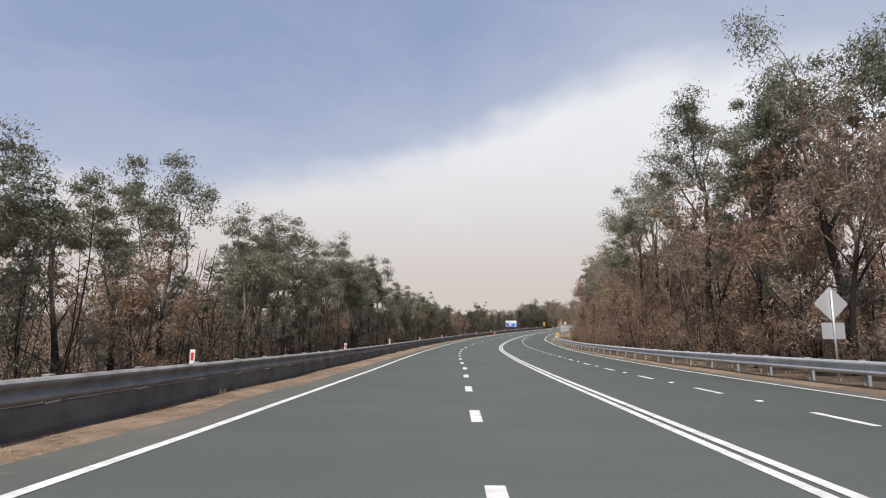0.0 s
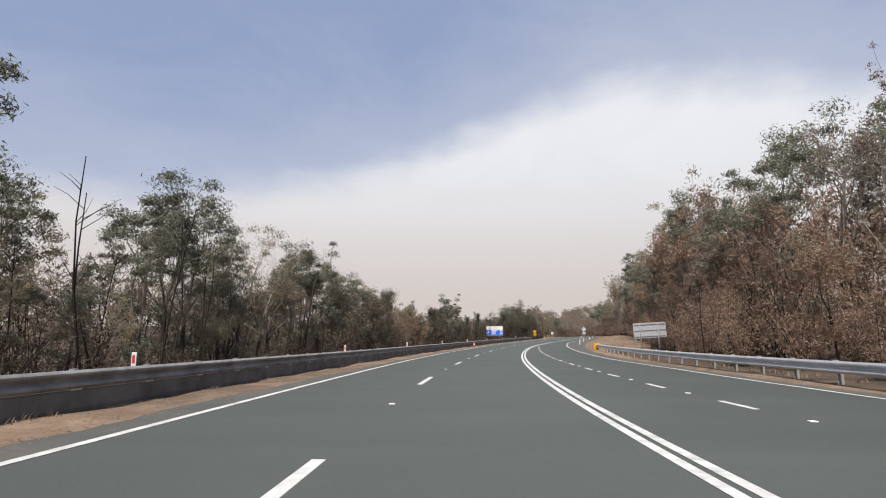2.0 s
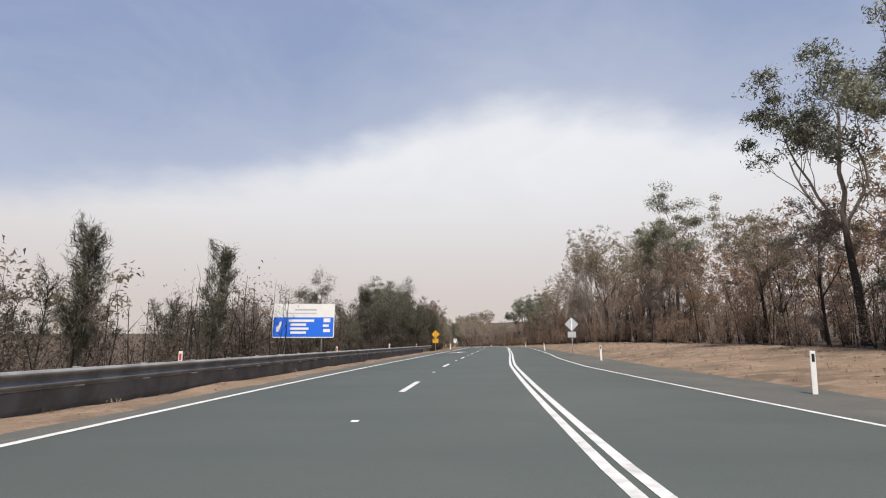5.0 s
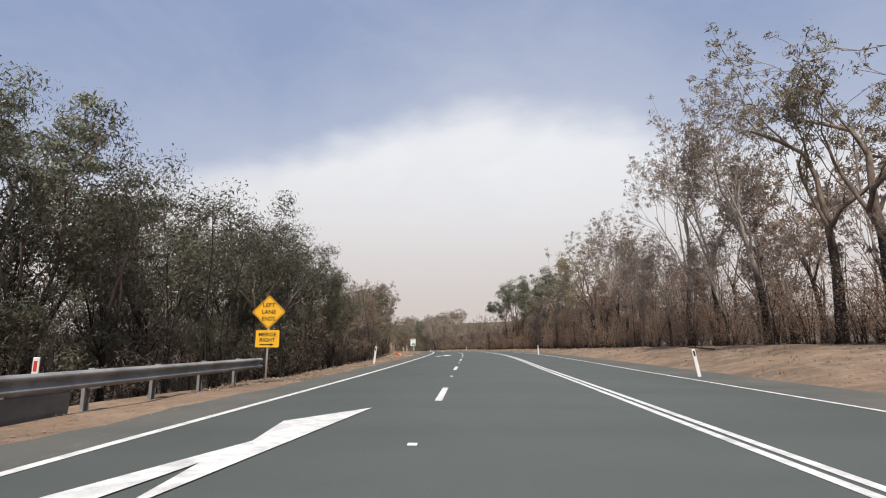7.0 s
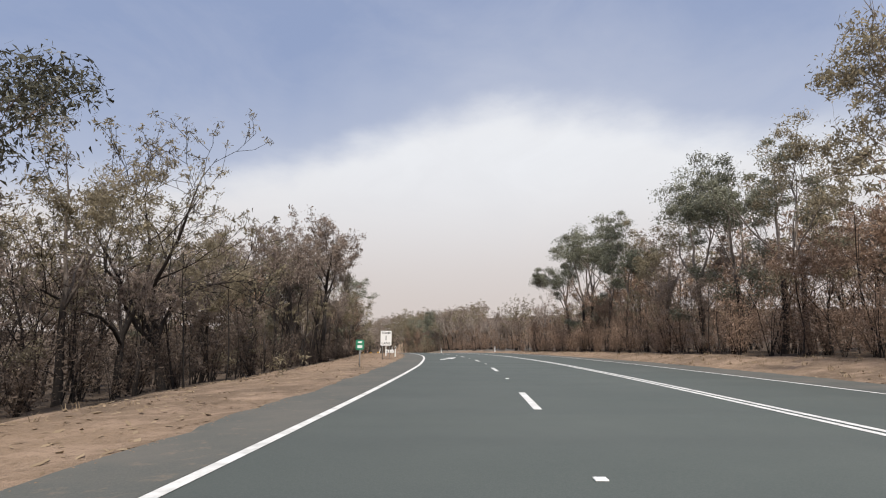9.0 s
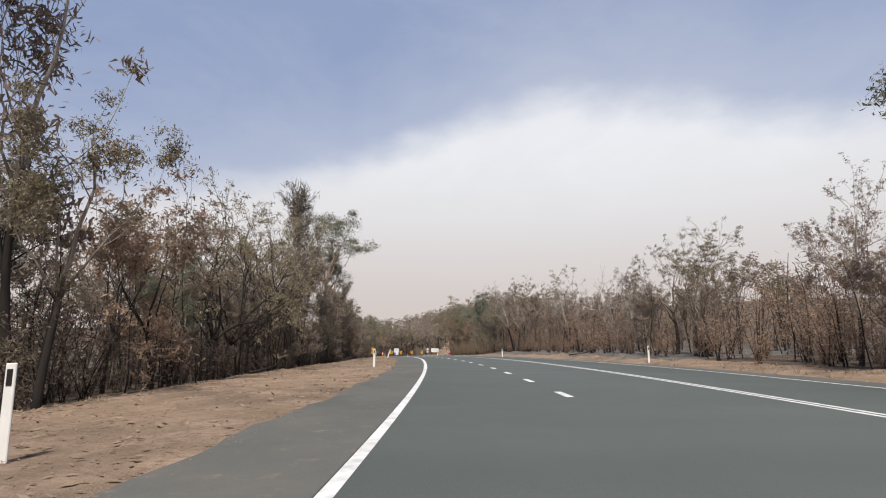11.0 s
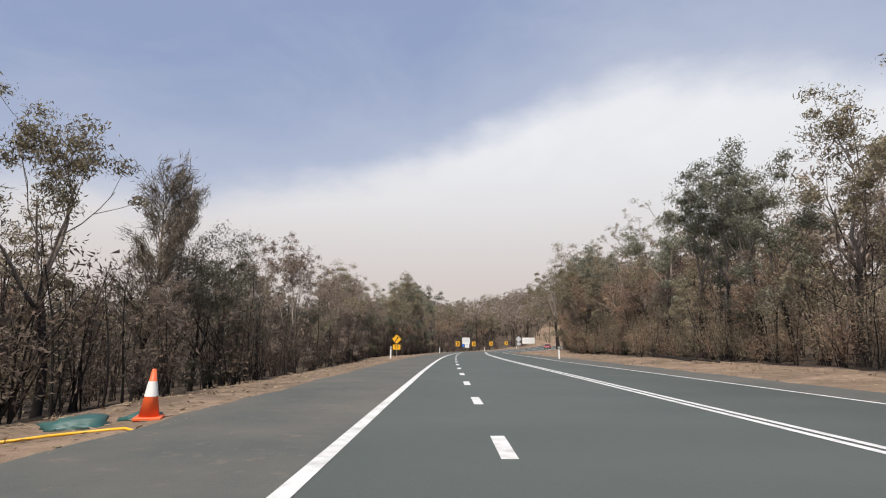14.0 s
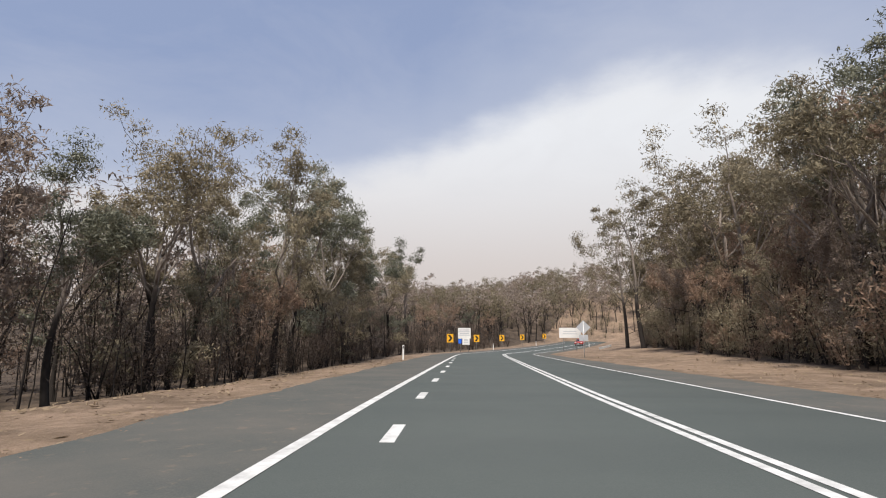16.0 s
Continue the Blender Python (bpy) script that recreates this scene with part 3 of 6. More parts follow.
def guardrail(s0, s1, line, side, label, top, steel, rub_to=None, post_every=2.0):
    """A W-beam on steel posts; side is +1 where the road lies to its right."""
    root = tagged(new("guardrail"), label, "guardrail", "road guardrails")
    root.matrix_basis = Matrix.Translation(at(s0, float(line(s0)), 0))
    inv = root.matrix_basis.inverted()
    s = np.arange(s0, s1 + 0.01, 4.0)
    mid = top - 0.155
    for a, b in zip(s[:-1], s[1:]):
        t = np.linspace(a - 0.16, b + 0.16, 4)
        prof = W_BEAM + [(x - 0.004, z) for x, z in reversed(W_BEAM)]
        n = len(prof)
        lap = 0.004 if int(round((a - s0) / 4)) % 2 else 0.0
        rows = [at(t, line(t) + side * (x + 0.16 + lap), lie(t, line(t)) * 0 + mid + z) for x, z in prof]
        v = np.stack(rows, 1).reshape(-1, 3)
        q = [(i * n + k, i * n + (k + 1) % n, (i + 1) * n + (k + 1) % n, (i + 1) * n + k) for i in range(3) for k in range(n)]
        me = mesh_of("rail", v - np.array(root.location), q, steel, False)
        part("rail", me, root)
        if rub_to and b < rub_to:
            # back edge carried up behind the beam: an added backing that darkens the gap
            low_prof = [(0.16, -0.10), (0.180, 0.01), (0.185, 0.295), (0.165, 0.318), (0.13, 0.320), (0.125, 0.37), (0.115, 0.37), (0.115, -0.10)]
            k_ = len(low_prof)
            t = np.linspace(a, b + 0.02, 4)
            v = np.stack([at(t, line(t) + side * (x + lap), z) for x, z in low_prof], 1).reshape(-1, 3)
            q = [(i * k_ + k, i * k_ + (k + 1) % k_, (i + 1) * k_ + (k + 1) % k_, (i + 1) * k_ + k) for i in range(3) for k in range(k_)]
            part("rub_rail", mesh_of("rub_rail", v - np.array(root.location), q, DARK_STEEL, False), root, None, "low dark grey rail near the ground")
    bm = bmesh.new()
    hgt = top + 0.45
    box_bm(bm, (0.014, 0.15, hgt), Matrix.Translation((0, 0, top - 0.02 - hgt / 2)), 0.002)
    box_bm(bm, (0.06, 0.012, hgt), Matrix.Translation((side * 0.03, 0.07, top - 0.02 - hgt / 2)), 0.002)
    box_bm(bm, (0.06, 0.012, hgt), Matrix.Translation((side * 0.03, -0.07, top - 0.02 - hgt / 2)), 0.002)
    post_me = from_bm("post", bm, steel)
    block_me = block("spacer", (0.10, 0.11, 0.33), steel, None, 0.006)
    # brighter steel blocks, added for the sunlit bits of post in the gap
    sunlit_block_me = block("bracket", (0.06, 0.26, 0.030), STEEL, None, 0.006)
    for a in np.arange(s0 + 0.6, s1, post_every):
        a = float(a)
        m = inv @ pose(*at(a, float(line(a)), 0), 0, 0, turned(a))
        p = part("post", post_me, root, m)
        part("spacer", block_me, p, Matrix.Translation((side * 0.105, 0, mid + 0.01)))
        if rub_to and a < rub_to:
            part("bracket", sunlit_block_me, p, Matrix.Translation((side * 0.172, 0, 0.322)))
    return root


RAIL_L = line_of([(-20, -5.1), (6, -5.4), (24, -6.1), (45, -6.7), (65, -7.1), (96, -7.5), (140, -7.3), (170, -6.9), (193, -6.5)])
RAIL_R = line_of([(-20, 8.9), (20, 9.1), (60, 9.3), (106, 8.75)])
DARK_STEEL = painted("dark_steel", (0.17, 0.17, 0.168), 0.8, 0.0, 0.25, 0.35, (0.07, 0.065, 0.06), 1.3)
# for the left rail: its face turned from the sun is darkened in the colour
GREY_STEEL = painted("grey_steel", (0.30, 0.30, 0.298), 0.9, 0.0, 0.2, 0.35, (0.10, 0.098, 0.095), 1.5)
guardrail(-16, 192, RAIL_L, 1, "weathered steel guardrail along a dirt shoulder, its shaded side coloured darker grey", 0.64, GREY_STEEL, 186)
guardrail(484, 508, line_of([(480, 12.4), (520, 11.9)]), -1, "short grey steel guardrail at the inside of the bend", 0.7, STEEL)
right_rail = guardrail(-14, 106, RAIL_R, -1, "bright galvanised steel guardrail with short posts", 0.66, STEEL)


def rail_nose():
    """The yellow bull nose on the end of the bright rail."""
    bm = bmesh.new()
    box_bm(bm, (0.56, 0.05, 0.66), Matrix.Translation((0, 0, 0.42)), 0.012)
    box_bm(bm, (0.04, 0.16, 0.66), Matrix.Translation((0.28, -0.06, 0.42)), 0.01)
    box_bm(bm, (0.04, 0.16, 0.66), Matrix.Translation((-0.28, -0.06, 0.42)), 0.01)
    box_bm(bm, (0.24, 0.5, 0.30), Matrix.Translation((0, -0.28, 0.46)), 0.03)
    ob = new("rail_nose", from_bm("rail_nose", bm, YELLOW))
    ob.parent = right_rail
    ob.matrix_basis = right_rail.matrix_basis.inverted() @ pose(*at(106.6, 8.6, 0.0), 0, 0, turned(106, 22))
    tagged(ob, "yellow crash-cushion end of the rail")


rail_nose()


def make_guide_post(red):
    root = tagged(new("guide_post"), "white plastic roadside guide post with a %s reflector" % ("red" if red else "dark"), "guide post", "guide posts")
    bm = bmesh.new()
    box_bm(bm, (0.115, 0.026, 1.15), Matrix.Translation((0, 0, 0.40)), 0.008)
    box_bm(bm, (0.03, 0.05, 1.10), Matrix.Translation((0, 0.02, 0.38)), 0.006)
    part("post", from_bm("post", bm, WHITE), root)
    part("reflector", block("reflector", (0.062, 0.010, 0.17), RED if red else BLACK, None, 0.004), root, Matrix.Translation((0, -0.016, 0.83)))
    return root


def guide_posts(red, places):
    first = None
    for s, d, lean, tall in places:
        f = foot(s, d)
        m = pose(f.x, f.y, f.z, lean * 0.3, lean, turned(s)) @ Matrix.Diagonal((1, 1, tall, 1))
        if first is None:
            first = make_guide_post(red)
            first.matrix_basis = pose(f.x, f.y, f.z, lean * 0.3, lean, turned(s))
        else:
            copy_thing(first, m)


guide_posts(True, [(s, float(RAIL_L(s)) - 0.45, random.uniform(-2, 2), 1.0) for s in (11.5, 28, 43.5, 61, 77.5, 93.5, 108.5, 123.5, 139, 154, 169, 184)])
guide_posts(False, [(206.3, -4.85, 6, 1), (276, -3.6, 2, 1), (281, -4.6, -2, 1), (304.2, -3.6, 1, 1), (334.2, -4.0, 17, 1), (395.1, -6.1, 2, 1), (437, -5.0, 0, 1), (487, -4.6, 0, 1), (517, -4.2, 0, 1)])
guide_posts(False, [(137, 7.4, 2, 1), (158, 7.6, -1, 1), (193.4, 8.0, -8, 1), (230.3, 9.0, -3, 1), (307, 12.5, 0, 1), (337.2, 9.3, -2, 1),
                    (392.1, 7.35, -1, 1), (515.5, 7.0, 0, 1)])


def sign_post(root, x, top, mat=DULL_STEEL, radius=0.03):
    part("pole", pipe("pole", radius, top + 0.4, mat), root, Matrix.Translation((x, 0.05, -0.4)))


def sign_root(name, s, d, label, category, yaw=0.0, ground=None):
    root = tagged(new(name), label, category)
    f = foot(s, d)
    root.matrix_basis = pose(f.x, f.y, f.z, 0, 0, turned(s, yaw))
    return root


def diamond_sign(s, d, label, words, plate_words, back=False, top=2.35, diag=1.0, yaw=0.0, plate_size=(0.66, 0.46)):
    """A diamond on a pole with a plate below it; back: seen from behind."""
    root = sign_root("warning_sign", s, d, label, "warning sign", yaw + (180 if back else 0))
    side = diag / math.sqrt(2)
    cz = top - diag / 2
    sign_post(root, 0, top - 0.12, STEEL)
    face = part("diamond", plate("diamond", spin(rounded(side, side, 0.05), 45), 0.012, ALU if back else YELLOW), root, Matrix.Translation((0, 0, cz)))
    pw, ph = plate_size
    pz = cz - diag / 2 - 0.03 - ph / 2
    low_ = part("plate", plate("plate", rounded(pw, ph, 0.03), 0.012, ALU if back else YELLOW), root, Matrix.Translation((0, 0, pz)))
    if back:
        return root
    bm = bmesh.new()
    o, i = spin(rounded(side - 0.04, side - 0.04, 0.045), 45), spin(rounded(side - 0.07, side - 0.07, 0.04), 45)
    vo, vi = [bm.verts.new((x, -0.002, z)) for x, z in o], [bm.verts.new((x, -0.002, z)) for x, z in i]
    for k in range(len(o)):
        bm.faces.new((vo[k], vo[(k + 1) % len(o)], vi[(k + 1) % len(o)], vi[k]))
    part("border", from_bm("border", bm, BLACK), face)
    for text, z, size, width in words:
        part("lettering", wording(text, size, BLACK, width), face, Matrix.Translation((0, -0.004, z)))
    for text, z, size, width in plate_words:
        part("lettering", wording(text, size, BLACK, width), low_, Matrix.Translation((0, -0.004, z)))
    return root, face, low_


r_, f_, p_ = diamond_sign(190.7, -5.65, "yellow diamond sign over a yellow plate on a grey pole", [("LEFT", 0.20, 0.17, 0.36), ("LANE", 0.0, 0.17, 0.42), ("ENDS", -0.20, 0.17, 0.38)],
                          [("MERGE", 0.12, 0.15, 0.52), ("RIGHT", -0.04, 0.15, 0.46)], top=2.55, plate_size=(0.70, 0.50))
part("arrow", plate("arrow", [(-0.22, -0.185), (0.10, -0.185), (0.10, -0.21), (0.2, -0.17), (0.10, -0.13), (0.10, -0.155), (-0.22, -0.155)], 0.002, BLACK), p_, Matrix.Translation((0, -0.004, 0)))
r_, f_, p_ = diamond_sign(405.6, -7.1, "yellow diamond sign with a winding black arrow and speed plate", [], [("75", 0.06, 0.34, 0.40), ("km/h", -0.16, 0.10, 0.24)], top=2.30, diag=1.02, plate_size=(0.78, 0.52))
part("arrow", plate("arrow", [(-0.20, -0.28), (-0.11, -0.28), (-0.09, -0.13), (0.06, 0.02), (0.10, 0.12), (0.17, 0.11), (0.10, 0.30), (-0.05, 0.16), (0.02, 0.14),
                              (-0.02, 0.05), (-0.17, -0.09)], 0.002, BLACK), f_, Matrix.Translation((0.02, -0.004, 0)))
diamond_sign(15.6, 10.35, "bare metal back of a diamond sign and plate", [], [], True, top=2.55, yaw=4)
diamond_sign(168, 7.5, "bare metal back of a diamond sign and plate", [], [], True, top=3.1, diag=1.1, yaw=4)
diamond_sign(441, 8.0, "bare metal back of a diamond sign and plate", [], [], True, top=2.75, diag=1.05, yaw=-4)


def panel_sign(name, s, d, w, h, low_edge, face_mat, label, yaw=0.0, lean=0.0, posts=(-0.3, 0.3), radius=0.035):
    root = sign_root(name, s, d, label, "road sign", yaw)
    if lean:
        root.matrix_basis = root.matrix_basis @ pose(0, 0, 0, 0, lean, 0)
    z = low_edge + h / 2
    for x in posts:
        sign_post(root, x * w, low_edge + h - 0.1, DULL_STEEL, radius)
    face = part("panel", plate("panel", rounded(w, h, 0.08), 0.02, face_mat), root, Matrix.Translation((0, 0, z)))
    return root, face


def bars(face, rows, mat):
    """Plain bars where lettering cannot be read: x, z, length, height."""
    for x, z, w, h in rows:
        part("lettering_bar", block("lettering_bar", (w, 0.006, h), mat, None, 0.001), face, Matrix.Translation((x, -0.004, z)))


root, face = panel_sign("information_sign", 151.5, -8.65, 3.15, 1.72, 1.45, SIGN_WHITE, "large white and blue roadside information panel on two posts", yaw=4)
part("blue_field", plate("blue_field", rounded(3.07, 0.98, 0.05), 0.006, BLUE), face, Matrix.Translation((0, -0.006, -0.32)))
bars(face, [(0.1, 0.56, 1.1, 0.09), (-0.1, 0.38, 1.5, 0.05)], GREY_MARK)
for x, z, w, h in [(-0.1, 0.00, 1.3, 0.13), (-0.25, -0.2, 0.8, 0.12), (-0.2, -0.4, 0.95, 0.12), (-0.25, -0.6, 0.8, 0.12), (1.2, 0.02, 0.35, 0.2), (1.15, -0.25, 0.3, 0.12), (1.2, -0.5, 0.35, 0.16)]:
    part("lettering_bar", block("lettering_bar", (w, 0.006, h), SIGN_WHITE, None, 0.001), face, Matrix.Translation((x, -0.012, z)))
part("emblem", plate("emblem", [(-0.16, -0.26), (-0.02, -0.24), (0.14, 0.24), (0.02, 0.26), (-0.04, 0.05), (-0.15, 0.0)], 0.004, SIGN_WHITE), face, Matrix.Translation((-1.22, -0.012, -0.3)))

root, face = panel_sign("road_sign", 90, 10.85, 2.28, 1.08, 1.22, ALU, "bare aluminium back of a wide road sign with dark ribs", yaw=184, lean=3.5, posts=(-0.24, 0.3))
for z in (-0.42, 0.0, 0.42):
    part("rib", block("rib", (2.16, 0.03, 0.035), GREY_STEEL, None, 0.008), face, Matrix.Translation((0, 0.045, z)))

root, face = panel_sign("road_sign", 267.5, -4.1, 0.86, 1.15, 1.05, SIGN_WHITE, "white sign with black lettering on two thin posts", posts=(-0.32, 0.32), radius=0.025)
part("lettering", wording("FORM", 0.24, BLACK, 0.66), face, Matrix.Translation((0, -0.004, 0.40)))
part("lettering", wording("1", 0.50, BLACK), face, Matrix.Translation((0, -0.004, 0.0)))
part("lettering", wording("LANE", 0.24, BLACK, 0.66), face, Matrix.Translation((0, -0.004, -0.40)))

root, face = panel_sign("marker_sign", 252, -4.3, 0.42, 0.50, 0.85, GREEN, "small green distance marker on a wooden post", posts=(0,), radius=0.03)
bars(face, [(0, 0.13, 0.2, 0.08), (0, -0.09, 0.24, 0.14)], SIGN_WHITE)


def chevron(x, y, z, yaw):
    """A yellow curve marker with a black arrowhead, pointing right."""
    root = tagged(new("chevron_sign"), "yellow curve marker with a black chevron", "chevron sign", "curve markers")
    root.matrix_basis = pose(x, y, z, 0, 0, yaw)
    sign_post(root, 0, 2.2, DULL_STEEL)
    face = part("panel", plate("panel", rounded(0.86, 1.1, 0.04), 0.012, YELLOW), root, Matrix.Translation((0, 0, 1.85)))
    part("arrowhead", plate("arrowhead", [(-0.30, 0.42), (0.0, 0.42), (0.32, 0), (0.0, -0.42), (-0.30, -0.42), (0.02, 0)], 0.003, BLACK), face, Matrix.Translation((0, -0.005, 0)))


for s, d, yaw in ((469.5, -6.0, -2), (482.5, -6.0, -4), (497, -6.0, -6), (512, -6.0, -8), (535, -6.0, -10)):
    chevron(*foot(s, d), yaw)

bs, bd = 473.0, -5.0
root, face = panel_sign("roadworks_sign", bs, bd, 1.75, 1.45, 1.80, SIGN_WHITE, "large white roadworks board with grey lettering on posts", yaw=-turned(bs) - 2)
bars(face, [(0, 0.45, 1.4, 0.12), (0, 0.2, 1.5, 0.10), (0, -0.02, 1.3, 0.10), (0, -0.25, 1.45, 0.10)], GREY_MARK)
low_ = part("lower_panel", plate("lower_panel", rounded(1.0, 0.9, 0.05), 0.02, SIGN_WHITE), root, Matrix.Translation((0.22, -0.03, 1.42)))
bars(low_, [(0, 0.2, 0.5, 0.18), (0, -0.1, 0.6, 0.10)], GREY_MARK)
part("side_panel", plate("side_panel", rounded(0.42, 0.62, 0.04), 0.02, BLUE), root, Matrix.Translation((-0.62, -0.02, 1.45)))

root, face = panel_sign("road_sign", 476, 8.95, 2.85, 1.35, 1.85, SIGN_WHITE, "wide pale roadside board on short posts", yaw=2)
bars(face, [(0, 0.2, 1.7, 0.08), (0, -0.12, 1.9, 0.08)], ALU)


def cone_mesh():
    bm = bmesh.new()
    bmesh.ops.create_cone(bm, cap_ends=True, segments=20, radius1=0.145, radius2=0.028, depth=0.70, matrix=Matrix.Translation((0, 0, 0.39)))
    return from_bm("cone_body", bm, ORANGE, True)


def sleeve_mesh(z0, z1):
    bm = bmesh.new()
    r = lambda z: 0.145 + (0.028 - 0.145) * (z - 0.04) / 0.70 + 0.004
    bmesh.ops.create_cone(bm, cap_ends=False, segments=20, radius1=r(z0), radius2=r(z1), depth=z1 - z0, matrix=Matrix.Translation((0, 0, (z0 + z1) / 2)))
    return from_bm("sleeve", bm, SIGN_WHITE, True)


def traffic_cone(label):
    root = tagged(new("traffic_cone"), label, "traffic cone", "traffic cones")
    part("body", cone_mesh(), root)
    part("base", block("base", (0.38, 0.38, 0.05), ORANGE, Matrix.Translation((0, 0, 0.025)), 0.012), root)
    part("sleeve", sleeve_mesh(0.34, 0.56), root, None, "white reflective sleeve")
    return root


f = foot(358.7, -4.75)
cone = traffic_cone("orange traffic cone with a white band on the gravel edge")
cone.matrix_basis = pose(f.x, f.y, f.z, 0, 2, 20)
f = foot(117.5, -5.75)
tagged(copy_thing(cone, pose(f.x, f.y, f.z, 0, -2, 50) @ Matrix.Scale(0.86, 4)), "orange traffic cone with a white band in front of the guardrail")
f = foot(227.0, -5.35)
tagged(copy_thing(cone, pose(f.x, f.y, f.z + 0.14, 0, 90, 12) @ Matrix.Scale(0.75, 4)), "orange traffic cone fallen over on the dirt")


def hose(name, s, d, length, mat, label, wave=0.25, radius=0.035, yaw=0.0):
    """A loose strip lying on the ground in shallow bends."""
    pts = []
    for k in range(13):
        u = k / 12 - 0.5
        p = Vector((math.cos(radians(yaw)), math.sin(radians(yaw)), 0)) * (u * length) + Vector((0, wave * math.sin(u * 7), 0))
        g = foot(s + p.y, d + p.x)
        pts.append(np.array([g.x, g.y, g.z + radius * 0.8]))
    v, q = tube(np.array(pts), np.full(13, radius), 6)
    tagged(new(name, mesh_of(name, v, q, mat, True)), label, "hose", "loose work gear")


def tube(path, radii, sides):
    """A tapered tube round a path: verts and quads."""
    path = np.asarray(path, float)
    tan = np.gradient(path, axis=0)
    tan /= np.linalg.norm(tan, axis=1, keepdims=True) + 1e-9
    up = np.where(np.abs(tan[:, 2:3]) > 0.9, np.array([[1.0, 0, 0]]), np.array([[0, 0, 1.0]]))
    a = np.cross(tan, up)
    a /= np.linalg.norm(a, axis=1, keepdims=True) + 1e-9
    b = np.cross(tan, a)
    ang = np.arange(sides) * 2 * np.pi / sides
    ring = path[:, None] + np.asarray(radii)[:, None, None] * (np.cos(ang)[None, :, None] * a[:, None] + np.sin(ang)[None, :, None] * b[:, None])
    v = ring.reshape(-1, 3)
    i = np.arange(len(path) - 1)[:, None] * sides
    k = np.arange(sides)[None]
    q = np.stack([i + k, i + (k + 1) % sides, i + sides + (k + 1) % sides, i + sides + k], -1).reshape(-1, 4)
    return v, q


hose("yellow_hose", 226.2, -3.75, 3.0, YELLOW, "loose yellow hose lying along the gravel edge", 0.15, 0.02, 62)
hose("yellow_hose", 117.0, -6.75, 1.5, YELLOW, "loose yellow hose lying by the guardrail", 0.12, 0.02, 12)
hose("yellow_hose", 357.3, -5.2, 2.4, YELLOW, "loose yellow hose lying on the dirt by a cone", 0.2, 0.02, 15)


def heap(name, s, d, size, mat, label):
    """A crumpled sheet or bag on the ground."""
    bm = bmesh.new()
    bmesh.ops.create_icosphere(bm, subdivisions=3, radius=1.0)
    for v_ in bm.verts:
        n = noise.noise(v_.co * 2.3 + Vector((s, d, 0)))
        v_.co = Vector((v_.co.x * size[0], v_.co.y * size[1], max(0, v_.co.z) * size[2])) * (1 + 0.55 * n)
    g = foot(s, d)
    ob = new(name, from_bm(name, bm, mat, True))
    ob.matrix_basis = pose(g.x, g.y, g.z - 0.01, 0, 0, turned(s, 20))
    tagged(ob, label, "bag", "loose work gear")


TARP = painted("green_plastic", (0.02, 0.09, 0.085), 0.45, 0, 0.5, 0.2, (0.1, 0.12, 0.1))
heap("green_bag", 358.3, -5.55, (0.42, 0.3, 0.14), TARP, "crumpled green plastic sheet lying on the dirt")
heap("green_bag", 358.9, -4.95, (0.3, 0.2, 0.12), TARP, "crumpled green plastic sheet lying on the dirt")
heap("green_bag", 117.3, -6.45, (0.28, 0.2, 0.10), TARP, "crumpled green plastic sheet beside a cone at the guardrail")
heap("green_bag", 228.6, -3.55, (0.30, 0.24, 0.10), TARP, "crumpled green plastic sheet at the road's edge")


# ---- trees ----
def sprays(rng, centre, size, m, leaf_size, droop, puff, flat=0.62, slim=None, way_of=None):
    """Leaf triangles round centres: puff gives rounded clumps with the leaves facing outwards, else loose hanging blades."""
    way = rng.normal(0, 1, (len(centre), m, 3))
    if puff:
        way[:, :, 2] = np.where(way[:, :, 2] < 0, way[:, :, 2] * 0.55, way[:, :, 2])
    way /= np.linalg.norm(way, axis=2, keepdims=True)
    reach = rng.uniform(0.35 if puff else 0.1, 1.0, (len(centre), m, 1))
    ripple = 1 + 0.28 * np.sin(way[:, :, :1] * 5 + size[:, None, None] * 9) * np.cos(way[:, :, 1:2] * 6)
    c = (centre[:, None] + way * reach * ripple * size[:, None, None] * np.array([1.0, 1.0, flat])).reshape(-1, 3)
    way = way.reshape(-1, 3)
    n = way * 1.1 + rng.normal(0, 0.6, c.shape) if puff else rng.normal(0, 1, c.shape)
    n /= np.linalg.norm(n, axis=1, keepdims=True)
    a = rng.normal(0, 1, c.shape) + np.array([0, 0, -droop * 2.5])
    if way_of is not None:
        a = a * 0.32 + np.repeat(way_of, m, axis=0)
    a -= n * np.sum(a * n, 1, keepdims=True)
    a /= np.linalg.norm(a, axis=1, keepdims=True) + 1e-9
    b = np.cross(n, a)
    ln = leaf_size * rng.uniform(0.6, 1.4, (len(c), 1))
    lo, hi = slim or ((0.30, 0.52) if puff else (0.26, 0.46))
    wd = ln * rng.uniform(lo, hi, (len(c), 1))
    j = rng.uniform(-0.3, 0.3, (2, len(c), 1))
    return np.stack([c - a * ln * (0.5 + j[0]) - b * wd * 0.5, c - a * ln * (0.5 - j[0]) + b * wd * 0.5, c + a * ln * 0.6 + b * wd * j[1]], 1)


